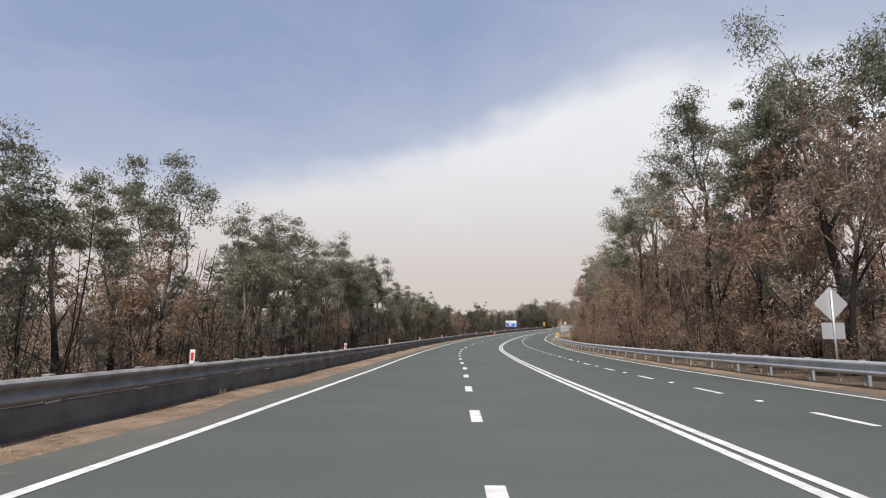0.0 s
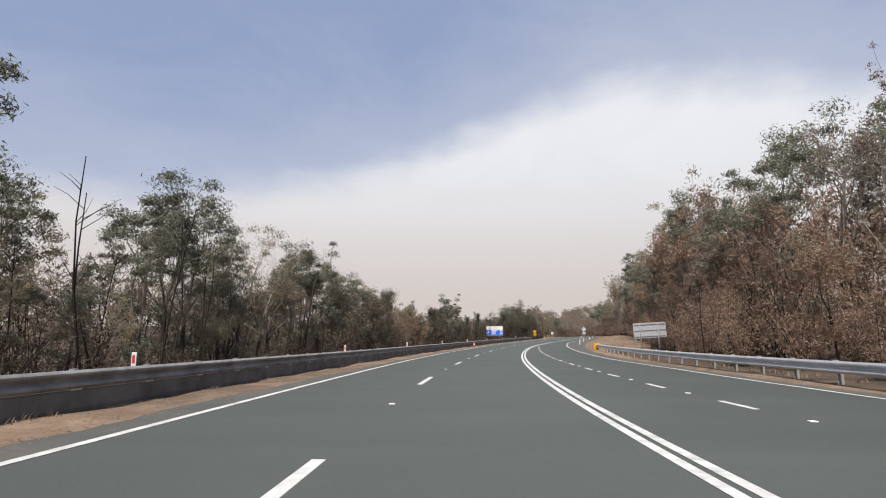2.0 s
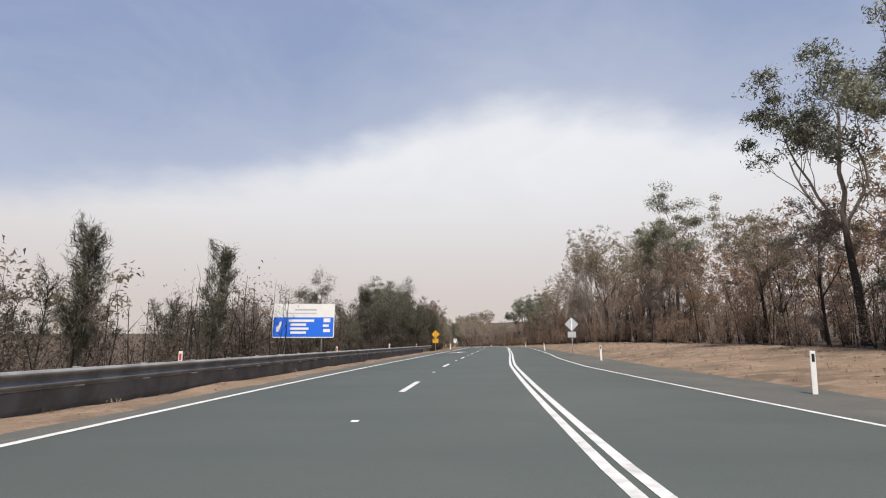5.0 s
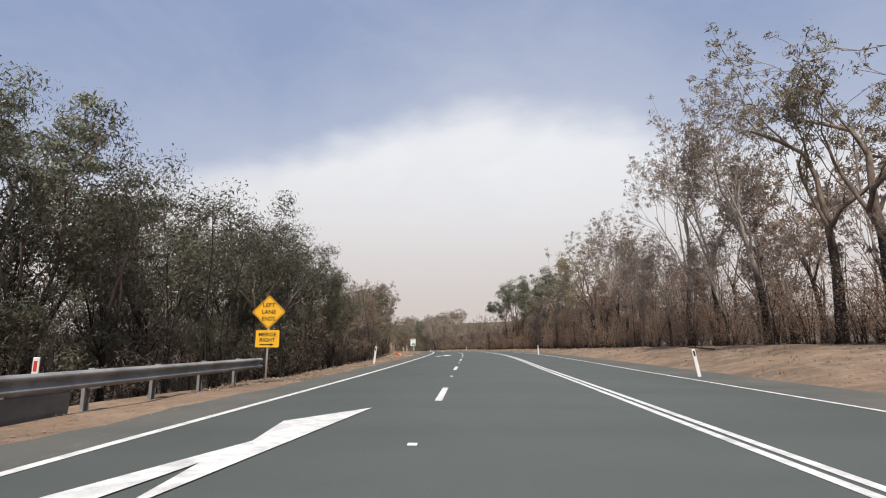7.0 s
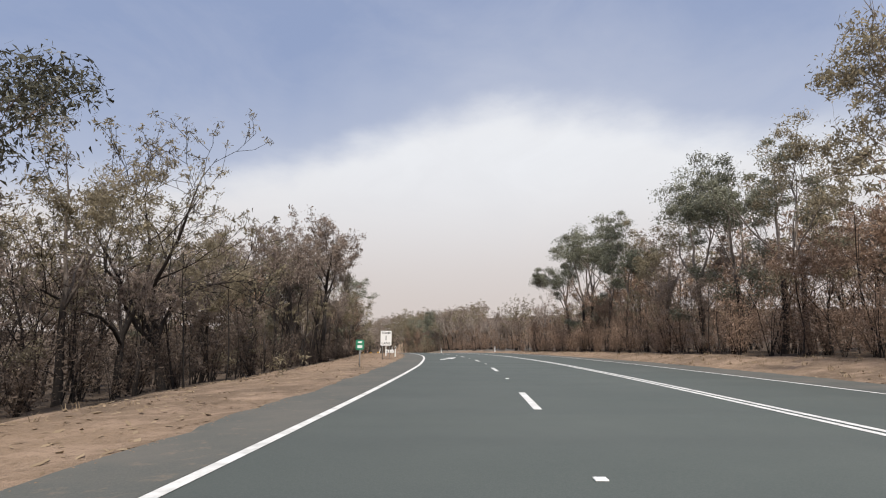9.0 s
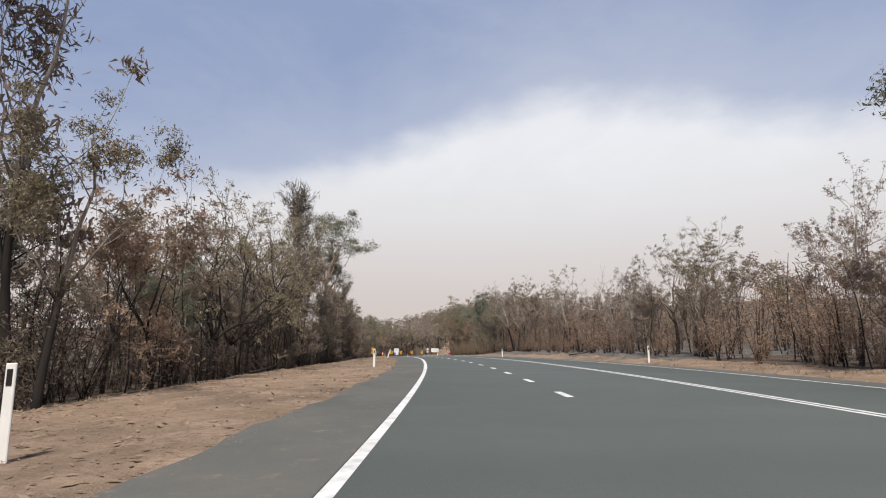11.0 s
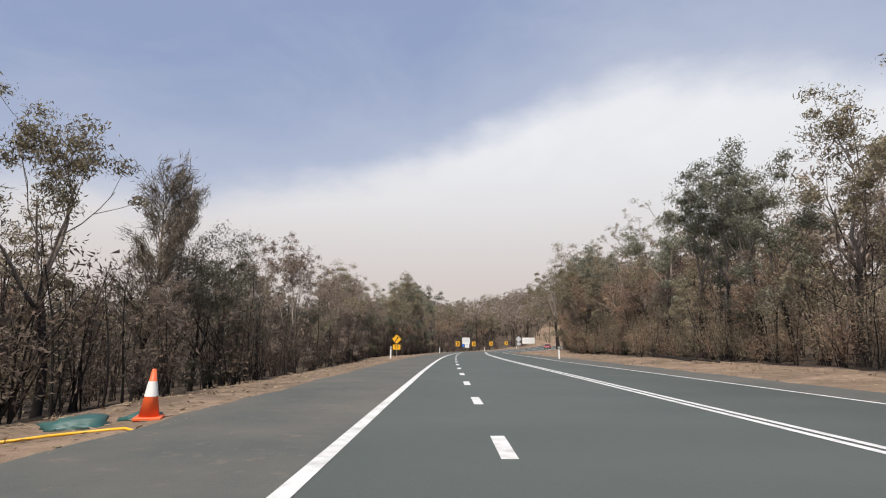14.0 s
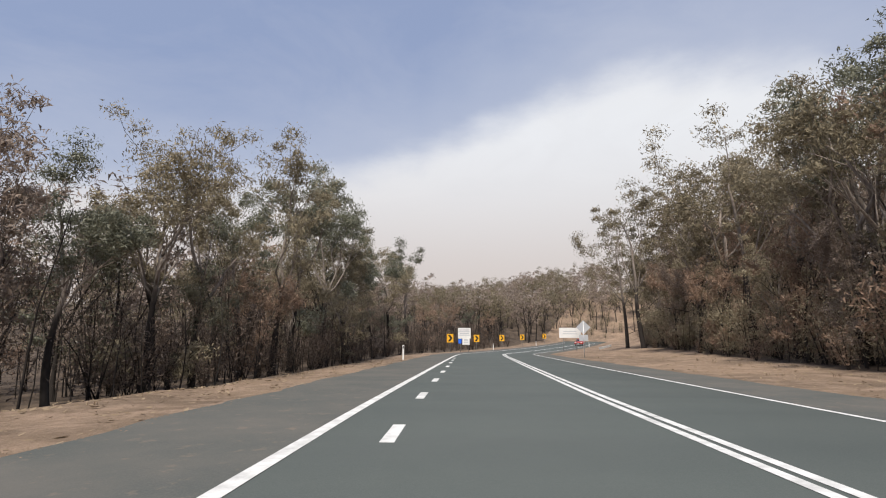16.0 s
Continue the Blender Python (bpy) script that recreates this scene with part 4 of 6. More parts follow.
def grow(seed, height, fork, limbs, levels, spread, clump, leaves, leaf_size, radius=0.16, droop=0.3, side_sprays=0, lean=0.04, twig=0.010, coarse=False, puff=True, flat=0.8,
         reach=0.19, crook=0.17, drop=0.30):
    """Limb tubes and leaf blades of one tree, its foot at the origin. reach: how far the crown goes out before it is held in; drop: over what part of the
    trunk the limbs leave it."""
    rng = np.random.default_rng(seed)
    wood_v, wood_q, tips = [], [], []
    count = 0

    def add(path, radii, sides):
        nonlocal count
        v, q = tube(path, radii, sides)
        wood_v.append(v)
        wood_q.append(q + count)
        count += len(v)

    def limb(start, way, length, r0, level):
        n = 3 if coarse else (6 if level <= 1 else (4 if level == 2 else 3))
        pts, p, w = [start], start.copy(), way.copy()
        for k in range(n - 1):
            w = w + rng.normal(0, crook, 3) + np.array([0, 0, 0.10 if level < 3 else 0.02])
            w /= np.linalg.norm(w)
            p = p + w * length / (n - 1)
            pts.append(p.copy())
        pts = np.array(pts)
        r1 = max(r0 * 0.45, twig * 0.6)
        add(pts, np.linspace(r0, r1, n), 3 if coarse else (6 if level == 1 else (4 if level == 2 else 3)))
        if level >= levels:
            tips.append((pts[-1], length))
            if level >= 3 and rng.random() < 0.5:
                tips.append((pts[-2], length * 0.8))
            return
        kids = limbs[min(level, len(limbs) - 1)]
        kids = max(2, int(round(kids + rng.normal(0, 0.5))))
        for k in range(kids):
            u = min(0.30 + 0.70 * (k + 0.7) / kids, 1.0)
            f = u * (n - 1)
            i = min(int(f), n - 2)
            base = pts[i] + (pts[i + 1] - pts[i]) * (f - i)
            turn = rng.normal(0, 1, 3)
            turn -= turn.dot(w) * w
            turn /= np.linalg.norm(turn) + 1e-9
            out = w * 0.75 + turn * spread * rng.uniform(0.6, 1.2) + np.array([0, 0, 0.12])
            out /= np.linalg.norm(out)
            limb(base, out, length * rng.uniform(0.5, 0.72), max(r1 * rng.uniform(0.6, 0.85), twig), level + 1)

    n = 4 if coarse else 9
    top = height * fork
    drift = rng.normal(0, lean, 2)
    bend = rng.uniform(0.008, 0.022, 2) * height
    phase = rng.uniform(0, 6.28, 2)
    zz = np.linspace(-0.4, top, n)
    trunk = np.stack([drift[0] * zz + bend[0] * np.sin(zz * 7.5 / height + phase[0]), drift[1] * zz + bend[1] * np.sin(zz * 6.0 / height + phase[1]), zz], 1)
    trunk[:, :2] -= trunk[0, :2]
    rad = np.linspace(radius * 1.05, radius * 0.55, n)
    rad[0] *= 1.35
    add(trunk, rad, 4 if coarse else 8)
    for k in range(limbs[0]):
        z = top * (1 - (0 if k == 0 else drop * rng.random()))
        start = np.array([np.interp(z, zz, trunk[:, 0]), np.interp(z, zz, trunk[:, 1]), z])
        a = 2 * np.pi * (k + rng.uniform(-0.3, 0.3)) / limbs[0]
        wide = spread * (0.35 if k == 0 else 1.0)
        out = np.array([math.cos(a) * wide, math.sin(a) * wide, rng.uniform(0.8, 1.3)])
        out /= np.linalg.norm(out)
        limb(start, out, (height - z) * (0.66 if k == 0 else rng.uniform(0.42, 0.62)), radius * (0.55 if k == 0 else rng.uniform(0.3, 0.5)), 1)
    for k in range(side_sprays):
        z = rng.uniform(0.15, 1.0) * top
        base = np.array([np.interp(z, zz, trunk[:, 0]), np.interp(z, zz, trunk[:, 1]), z])
        a = rng.uniform(0, 2 * np.pi)
        way = np.array([math.cos(a), math.sin(a), rng.uniform(0.1, 0.8)])
        way /= np.linalg.norm(way)
        limb(base, way, rng.uniform(0.8, 2.0), twig * 1.6, levels - 1)
    reach = reach * height
    for v in wood_v:
        r = np.hypot(v[:, 0], v[:, 1]) + 1e-6
        v[:, :2] *= (np.where(r > reach, reach + 0.9 * reach * (1 - np.exp(-(r - reach) / (0.9 * reach))), r) / r)[:, None]
    for t_ in tips:
        r = math.hypot(t_[0][0], t_[0][1]) + 1e-6
        if r > reach:
            t_[0][:2] *= (reach + 0.9 * reach * (1 - math.exp(-(r - reach) / (0.9 * reach)))) / r
    if not leaves:
        return np.concatenate(wood_v), np.concatenate(wood_q), np.zeros((0, 3)), np.zeros((0, 3), int)
    lv = sprays(rng, np.array([t[0] for t in tips]), clump * rng.uniform(0.55, 1.3, len(tips)), leaves, leaf_size, droop, puff, flat)
    return np.concatenate(wood_v), np.concatenate(wood_q), lv.reshape(-1, 3), np.arange(len(lv) * 3).reshape(-1, 3)


def grow_plume(seed, height, branches, blades, radius=0.09):
    """A she-oak: one leader to the top, steep thin branches all the way up, fine needles along them."""
    rng = np.random.default_rng(seed)
    n = 9
    zz = np.linspace(-0.4, height * 0.98, n)
    drift, phase = rng.normal(0, 0.05, 2), rng.uniform(0, 6.28, 2)
    trunk = np.stack([drift[0] * zz + 0.12 * np.sin(zz * 0.8 + phase[0]), drift[1] * zz + 0.12 * np.sin(zz * 0.7 + phase[1]), zz], 1)
    trunk[:, :2] -= trunk[0, :2]
    v, q = tube(trunk, np.linspace(radius, 0.012, n), 7)
    vs, qs, count = [v], [q], len(v)
    tips, ways = [], []
    for k in range(branches):
        u = 0.20 + 0.78 * (k + rng.random()) / branches
        z = u * height
        base = np.array([np.interp(z, zz, trunk[:, 0]), np.interp(z, zz, trunk[:, 1]), z])
        a = rng.uniform(0, 2 * np.pi)
        way = np.array([math.cos(a) * 0.62, math.sin(a) * 0.62, rng.uniform(0.75, 1.3)])
        way /= np.linalg.norm(way)
        ln = (0.08 + 0.13 * math.sin(min(1.0, (1 - u) * 1.5) * 1.57)) * height * rng.uniform(0.6, 1.25)
        path = np.array([base, base + way * ln * 0.5 + rng.normal(0, 0.05, 3), base + way * ln + np.array([0, 0, 0.10 * ln])])
        v, q = tube(path, [0.022, 0.014, 0.006], 3)
        vs.append(v), qs.append(q + count)
        count += len(v)
        for f in (0.4, 0.7, 1.0):
            side = way * 0.7 + rng.normal(0, 0.4, 3)
            side[2] = abs(side[2]) + 0.2
            side /= np.linalg.norm(side)
            end = base + way * ln * f + side * 0.45
            v, q = tube(np.array([base + way * ln * f * 0.96, (base + way * ln * f + end) / 2, end]), [0.010, 0.008, 0.004], 3)
            vs.append(v), qs.append(q + count)
            count += len(v)
            tips += [end, base + way * ln * f]
            ways += [side, way]
    lv = sprays(rng, np.array(tips), rng.uniform(0.25, 0.5, len(tips)), blades, 0.30, 0.0, False, 1.2, (0.07, 0.12), np.array(ways))
    return np.concatenate(vs), np.concatenate(qs), lv.reshape(-1, 3), np.arange(len(lv) * 3).reshape(-1, 3)


KINDS = {}


def tree_kind(key, label, bark, leaf, name="gum_tree", how=grow, **shape):
    wv, wq, lv, lq = how(**shape)
    trunk_me = mesh_quads("trunk", wv, wq, bark)
    trunk_me.polygons.foreach_set("use_smooth", [True] * len(trunk_me.polygons))
    KINDS[key] = (name, label, trunk_me, mesh_quads("crown", lv, lq, leaf) if len(lq) else None, float(max(wv[:, 2].max(), np.quantile(lv[:, 2], 0.995) if len(lv) else 0)))
    # its coarser twin for the depth of the wood
    if how is grow:
        far = grow(**{**shape, "coarse": True, "leaves": max(2, int(shape["leaves"] * 0.36)), "leaf_size": shape["leaf_size"] * 1.55, "levels": min(3, shape["levels"])})
    else:
        far = how(**{**shape, "branches": 20, "blades": max(4, int(shape["blades"] * 0.5))})
    tall = max(far[0][:, 2].max(), np.quantile(far[2][:, 2], 0.99))
    DEEP[key] = (bark, leaf, far[0] / tall, far[1], far[2] / tall, far[3])


DEEP = {}
FIRST = {}


def plant(key, s, d, height, yaw, lean=0.0, tilt=0.0):
    """One tree; lean in any direction, tilt towards the right of the road."""
    name, label, trunk_me, crown_me, h = KINDS[key]
    f = foot(s, d)
    k = height / h
    m = pose(f.x, f.y, f.z - 0.05, 0, tilt, turned(s)) @ pose(0, 0, 0, lean, lean * 0.6, yaw) @ Matrix.Diagonal((k * random.uniform(0.9, 1.12), k * random.uniform(0.9, 1.12), k, 1))
    if key not in FIRST:
        root = tagged(new(name), label, "tree", "roadside trees")
        part("trunk", trunk_me, root)
        if crown_me:
            part("crown", crown_me, root)
        FIRST[key] = root
        root.matrix_basis = m
    else:
        copy_thing(FIRST[key], m @ Matrix.Diagonal((1 / FIRST[key].scale[0], 1 / FIRST[key].scale[1], 1 / FIRST[key].scale[2], 1)))


GUM = dict(fork=0.46, limbs=[4, 3, 2], levels=3, spread=0.62, clump=0.70, leaves=240, leaf_size=0.13, radius=0.15, twig=0.014, flat=0.74)
for i in range(4):
    tree_kind("green%d" % i, "tall gum tree with grey-green clumped leaves", BARK_GREY, LEAF_GREEN, seed=11 + i, height=10, side_sprays=2, **GUM)
for i in range(3):
    tree_kind("dark%d" % i, "dense dark green tree with low branches", BARK_BURNT, LEAF_DARK, seed=31 + i, height=9, side_sprays=5,
         **{**GUM, "fork": 0.34, "leaves": 150, "limbs": [5, 3, 2], "clump": 0.78, "flat": 0.9, "reach": 0.21, "drop": 0.6})
for i in range(4):
    tree_kind("olive%d" % i, "half-scorched gum tree with olive-brown leaves", BARK_GREY, LEAF_OLIVE, seed=51 + i, height=10, side_sprays=3, **{**GUM, "fork": 0.42, "leaves": 150, "clump": 0.66})
BUSHY = dict(fork=0.30, limbs=[4, 4, 3], levels=3, spread=0.55, clump=0.62, leaves=66, leaf_size=0.15, radius=0.085, side_sprays=6, puff=False, drop=0.6, reach=0.18)
for i in range(4):
    tree_kind("brown%d" % i, "fire-scorched tree with brown dead leaves", BARK_BURNT, LEAF_BROWN, seed=71 + i, height=8, **BUSHY)
for i in range(3):
    tree_kind("thin%d" % i, "slender tree with sparse brown-grey leaves and a dark trunk", BARK_BURNT, LEAF_GREY, seed=91 + i, height=9,
         **{**BUSHY, "fork": 0.46, "leaves": 74, "spread": 0.50, "clump": 0.56, "side_sprays": 6, "radius": 0.105, "reach": 0.14})
for i in range(3):
    tree_kind("wan%d" % i, "slender pale-trunked tree with sparse grey-brown leaves", BARK_PALE, LEAF_GREY, seed=171 + i, height=9,
         **{**BUSHY, "fork": 0.48, "leaves": 70, "spread": 0.52, "clump": 0.52, "side_sprays": 4, "radius": 0.08, "reach": 0.15})
WIRY = dict(fork=0.42, limbs=[4, 4, 4, 3], levels=4, spread=0.45, clump=0.36, leaves=20, leaf_size=0.15, radius=0.19, twig=0.013, puff=False)
for i in range(3):
    tree_kind("bare%d" % i, "tall gum tree with bare forking branches and wisps of dead leaves", BARK_PALE, LEAF_GREY, seed=111 + i, height=13, **WIRY)
for i in range(2):
    tree_kind("dead%d" % i, "bleached dead tree with bare crooked branches", BARK_PALE, LEAF_GREY, seed=141 + i, height=11,
         **{**WIRY, "leaves": 3, "spread": 0.62, "crook": 0.24, "fork": 0.36, "twig": 0.014, "reach": 0.22})
for i in range(3):
    tree_kind("gnarl%d" % i, "crooked scorched gum with small leaf tufts on bare limbs", BARK_BURNT, LEAF_OLIVE, seed=121 + i, height=13,
         **{**WIRY, "limbs": [4, 3, 3, 2], "levels": 4, "leaves": 34, "clump": 0.40, "spread": 0.58, "crook": 0.26, "fork": 0.36, "radius": 0.24, "reach": 0.24, "puff": True, "flat": 0.85, "twig": 0.017})
for i in range(3):
    tree_kind("char%d" % i, "fire-blackened straight trunk forking into bare branches with dead leaves", BARK_CHAR, LEAF_GREY, seed=161 + i, height=9,
              **{**WIRY, "radius": 0.15, "spread": 0.42, "leaves": 17, "fork": 0.40, "crook": 0.2, "twig": 0.015, "reach": 0.16})
for i in range(2):
    tree_kind("burnt%d" % i, "spreading blackened tree with crooked limbs and few brown leaves", BARK_BLACK, LEAF_OLIVE, seed=151 + i, height=11, fork=0.24, limbs=[5, 4, 3, 3], levels=4,
         spread=0.85, clump=0.42, leaves=20, leaf_size=0.16, radius=0.2, twig=0.015, puff=False, reach=0.34, crook=0.24)
for i in range(2):
    tree_kind("tall%d" % i, "very tall gum with a bare brown trunk and high crown", BARK_TALL, LEAF_GREEN, seed=131 + i, height=14, lean=0.05,
         **{**GUM, "fork": 0.52, "spread": 0.55, "radius": 0.20, "leaves": 300, "limbs": [5, 3, 2], "clump": 0.82, "reach": 0.18})
for i in range(3):
    tree_kind("oak%d" % i, "feathery grey-brown she-oak with steep thin branches", BARK_BURNT, LEAF_NEEDLE, "she_oak", grow_plume, seed=181 + i, height=9, branches=38, blades=30)
    tree_kind("plume%d" % i, "feathery dark green she-oak with steep thin branches", BARK_BURNT, LEAF_DARK, "she_oak", grow_plume, seed=191 + i, height=8, branches=38, blades=36)

# trees of the wood's edge one by one: kind, s, d, height
LEFT_A = [("green", 11.3, -10.8, 7.0), ("green", 13.3, -10.8, 7.3), ("green", 15.6, -10.9, 7.3), ("green", 18.1, -10.9, 8.6),
          ("green", 24.5, -11.0, 8.2), ("green", 26.7, -11.1, 7.0), ("green", 27.9, -11.1, 7.9), ("green", 29.4, -11.1, 8.9),
          ("green", 31.6, -11.2, 8.9), ("green", 36.5, -11.2, 7.5), ("green", 37.9, -11.3, 8.8), ("green", 39.7, -11.3, 9.4),
          ("green", 43.1, -11.4, 10.3), ("green", 46.6, -11.4, 9.8), ("green", 49.6, -11.5, 8.4), ("green", 54.9, -11.6, 10.4),
          ("green", 61.5, -11.7, 6.6), ("green", 64.0, -11.8, 4.7), ("green", 67.3, -11.8, 6.5), ("green", 69.8, -11.9, 8.2),
          ("green", 72.5, -11.9, 7.1), ("olive", 76.5, -11.6, 6.1), ("green", 82.1, -12.1, 8.3), ("dark", 87.4, -11.8, 6.8),
          ("green", 89.8, -12.3, 7.1), ("green", 92.1, -12.3, 7.3), ("dark", 95.6, -12.0, 6.3), ("oak", 100.2, -11.9, 6.2),
          ("brown", 102.9, -11.1, 4.8), ("brown", 108.9, -11.0, 5.3)]
LEFT_B = [("oak", 113.3, -11.8, 5.0), ("dark", 117.1, -11.7, 5.0), ("oak", 120.2, -11.7, 6.0), ("dark", 121.9, -11.7, 5.9),
          ("dark", 123.4, -11.7, 6.3), ("green", 126.3, -12.0, 8.3), ("green", 128.9, -12.0, 8.5), ("green", 131.2, -12.0, 7.1),
          ("dark", 134.4, -11.5, 5.4), ("oak", 139.9, -11.5, 5.7), ("oak", 147.6, -11.4, 6.3), ("dark", 161.8, -11.2, 6.7),
          ("dark", 174.7, -11.1, 5.7), ("oak", 176.3, -11.0, 7.4), ("dark", 179.1, -11.0, 7.1), ("dark", 180.8, -10.9, 7.3),
          ("dark", 182.7, -10.6, 6.9), ("green", 185.4, -10.7, 8.4), ("dark", 187.2, -10.0, 7.5), ("dark", 189.5, -9.7, 7.2),
          ("dark", 192.9, -10.6, 6.6), ("dark", 198.6, -9.0, 7.5), ("dark", 200.1, -8.9, 7.5), ("dark", 202.9, -9.6, 7.6), ("dark", 205.4, -9.6, 8.2),
          ("dark", 208.5, -9.6, 8.0), ("oak", 215.5, -8.8, 7.4), ("brown", 218.0, -7.9, 6.6), ("bare", 223.0, -8.8, 7.0),
          ("olive", 227.0, -9.0, 7.1)]
LEFT_C = [("olive", 229.5, -9.2, 7.3), ("dark", 233.5, -9.4, 7.4), ("olive", 238.4, -9.6, 7.6), ("burnt", 241.0, -9.7, 8.6),
          ("burnt", 243.7, -9.7, 9.5), ("olive", 246.6, -9.8, 7.1), ("char", 251.6, -9.3, 7.9), ("char", 258.1, -9.4, 9.1), ("char", 266.3, -9.6, 11.2),
          ("char", 271.1, -9.7, 12.4), ("wan", 287.9, -10.0, 14.4), ("burnt", 299.5, -10.3, 9.6), ("burnt", 301.9, -10.7, 9.8),
          ("burnt", 304.6, -10.6, 9.5), ("olive", 308.3, -10.5, 9.8), ("thin", 311.5, -9.5, 8.5), ("thin", 313.0, -9.5, 7.7),
          ("thin", 323.2, -9.1, 7.3), ("olive", 325.4, -9.8, 7.8),
          ("olive", 328.4, -9.8, 6.6), ("olive", 330.4, -9.7, 7.8), ("oak", 336.5, -9.7, 8.1), ("oak", 338.5, -9.6, 9.5), ("oak", 343.6, -9.6, 7.7),
          ("thin", 347.9, -8.7, 6.6), ("thin", 351.0, -8.7, 5.2), ("oak", 353.4, -9.4, 7.6), ("oak", 355.4, -9.4, 6.7)]
LEFT_D = [("oak", 359.2, -9.4, 7.4), ("olive", 362.1, -9.3, 7.4), ("oak", 365.5, -9.3, 7.0), ("oak", 367.2, -9.3, 6.7), ("dark", 368.7, -9.3, 5.2),
          ("dark", 370.8, -9.2, 6.0), ("wan", 372.7, -8.6, 6.0), ("wan", 376.8, -8.7, 7.0), ("thin", 385.5, -8.8, 5.7), ("wan", 387.6, -9.1, 7.1),
          ("olive", 390.0, -9.8, 7.6), ("thin", 392.7, -9.3, 7.0), ("bare", 394.7, -10.4, 5.9), ("olive", 396.4, -10.6, 8.1),
          ("olive", 398.6, -10.8, 8.2), ("olive", 400.7, -11.0, 8.1), ("olive", 403.4, -11.0, 8.3), ("olive", 405.3, -11.0, 8.5),
          ("thin", 410.8, -9.8, 7.3), ("green", 413.4, -10.6, 6.9), ("olive", 416.3, -9.8, 8.5), ("olive", 418.4, -9.6, 9.0),
          ("green", 422.7, -10.0, 9.0), ("olive", 425.7, -9.7, 12.0), ("green", 429.4, -10.1, 11.8), ("green", 435.4, -10.2, 12.6),
          ("olive", 439.7, -9.8, 12.1), ("green", 442.2, -10.2, 11.8), ("green", 451.3, -10.3, 12.0), ("olive", 456.2, -10.1, 13.2)]
LEFT_E = [("green", 465.8, -10.8, 14.1)]
LEFT_MORE = [("green", 52.4, -11.9, 7.4), ("green", 54.1, -12.0, 8.9), ("green", 56.6, -12.0, 10.4), ("green", 58.6, -12.1, 9.5),
             ("olive", 61.3, -12.1, 6.3), ("green", 69.4, -12.3, 8.8), ("olive", 75.0, -12.4, 8.2), ("green", 82.1, -12.5, 8.5),
             ("brown", 95.3, -12.8, 7.3), ("dead", 75.5, -12.4, 6.8), ("dead", 76.9, -12.4, 6.8), ("green", 78.7, -12.5, 6.2),
             ("green", 82.7, -12.6, 8.5), ("green", 86.0, -12.6, 7.6), ("olive", 90.4, -12.7, 7.3), ("thin", 98.0, -12.8, 7.0),
             ("olive", 107.7, -12.7, 7.5)]
RIGHT_A = [("green", 17.9, 14.2, 12.0), ("tall", 21.0, 14.5, 13.5), ("green", 23.5, 14.3, 13.0), ("green", 26.4, 14.4, 12.2),
           ("tall", 33.2, 14.8, 15.3), ("tall", 43.2, 13.8, 13.4), ("tall", 47.7, 15.3, 14.8), ("green", 54.8, 15.3, 12.1),
           ("olive", 62.0, 15.1, 13.0), ("bare", 70.8, 15.3, 11.4), ("green", 75.2, 15.9, 11.9), ("green", 80.8, 16.0, 12.8),
           ("green", 86.7, 16.2, 13.1), ("brown", 89.1, 15.1, 12.5), ("brown", 95.4, 15.4, 12.8), ("green", 97.7, 16.7, 13.7),
           ("green", 100.2, 16.8, 13.9), ("olive", 102.0, 16.5, 14.1), ("green", 105.5, 17.1, 12.8), ("brown", 107.2, 16.0, 9.4),
           ("green", 115.2, 17.6, 12.7), ("green", 129.2, 18.1, 12.6), ("green", 132.2, 18.2, 11.1), ("green", 135.0, 18.4, 10.5),
           ("olive", 138.1, 18.1, 11.0), ("green", 140.8, 18.6, 13.9), ("green", 145.8, 18.8, 14.6), ("green", 152.3, 19.0, 15.8),
           ("olive", 161.5, 18.9, 10.2), ("green", 178.4, 18.8, 16.0)]
RIGHT_B = [("gnarl", 185.0, 18.5, 12.7), ("gnarl", 188.1, 18.4, 11.8), ("gnarl", 192.7, 18.3, 15.1), ("gnarl", 197.7, 18.2, 16.8),
           ("bare", 205.5, 17.4, 16.6), ("bare", 210.8, 17.8, 18.0), ("bare", 215.3, 17.7, 18.8), ("bare", 218.8, 17.7, 9.4),
           ("bare", 225.8, 17.6, 11.0), ("bare", 228.1, 17.5, 13.8), ("bare", 233.5, 17.5, 15.0), ("gnarl", 237.8, 17.6, 14.6),
           ("gnarl", 240.2, 17.6, 14.6), ("olive", 242.7, 17.4, 14.1), ("olive", 250.5, 17.4, 11.9), ("green", 253.1, 17.8, 12.6),
           ("green", 256.7, 17.7, 12.8), ("green", 260.3, 17.7, 12.7), ("olive", 265.1, 17.3, 11.4), ("green", 273.0, 17.7, 12.5),
           ("green", 277.6, 17.7, 14.5), ("green", 281.4, 17.7, 15.0), ("green", 284.6, 17.7, 14.5), ("green", 289.8, 17.6, 14.0),
           ("bare", 297.4, 17.2, 8.9), ("gnarl", 307.8, 16.8, 8.6), ("gnarl", 309.4, 16.7, 8.7), ("gnarl", 311.6, 16.6, 8.4),
           ("thin", 313.6, 15.4, 5.9), ("bare", 317.3, 16.0, 7.8)]
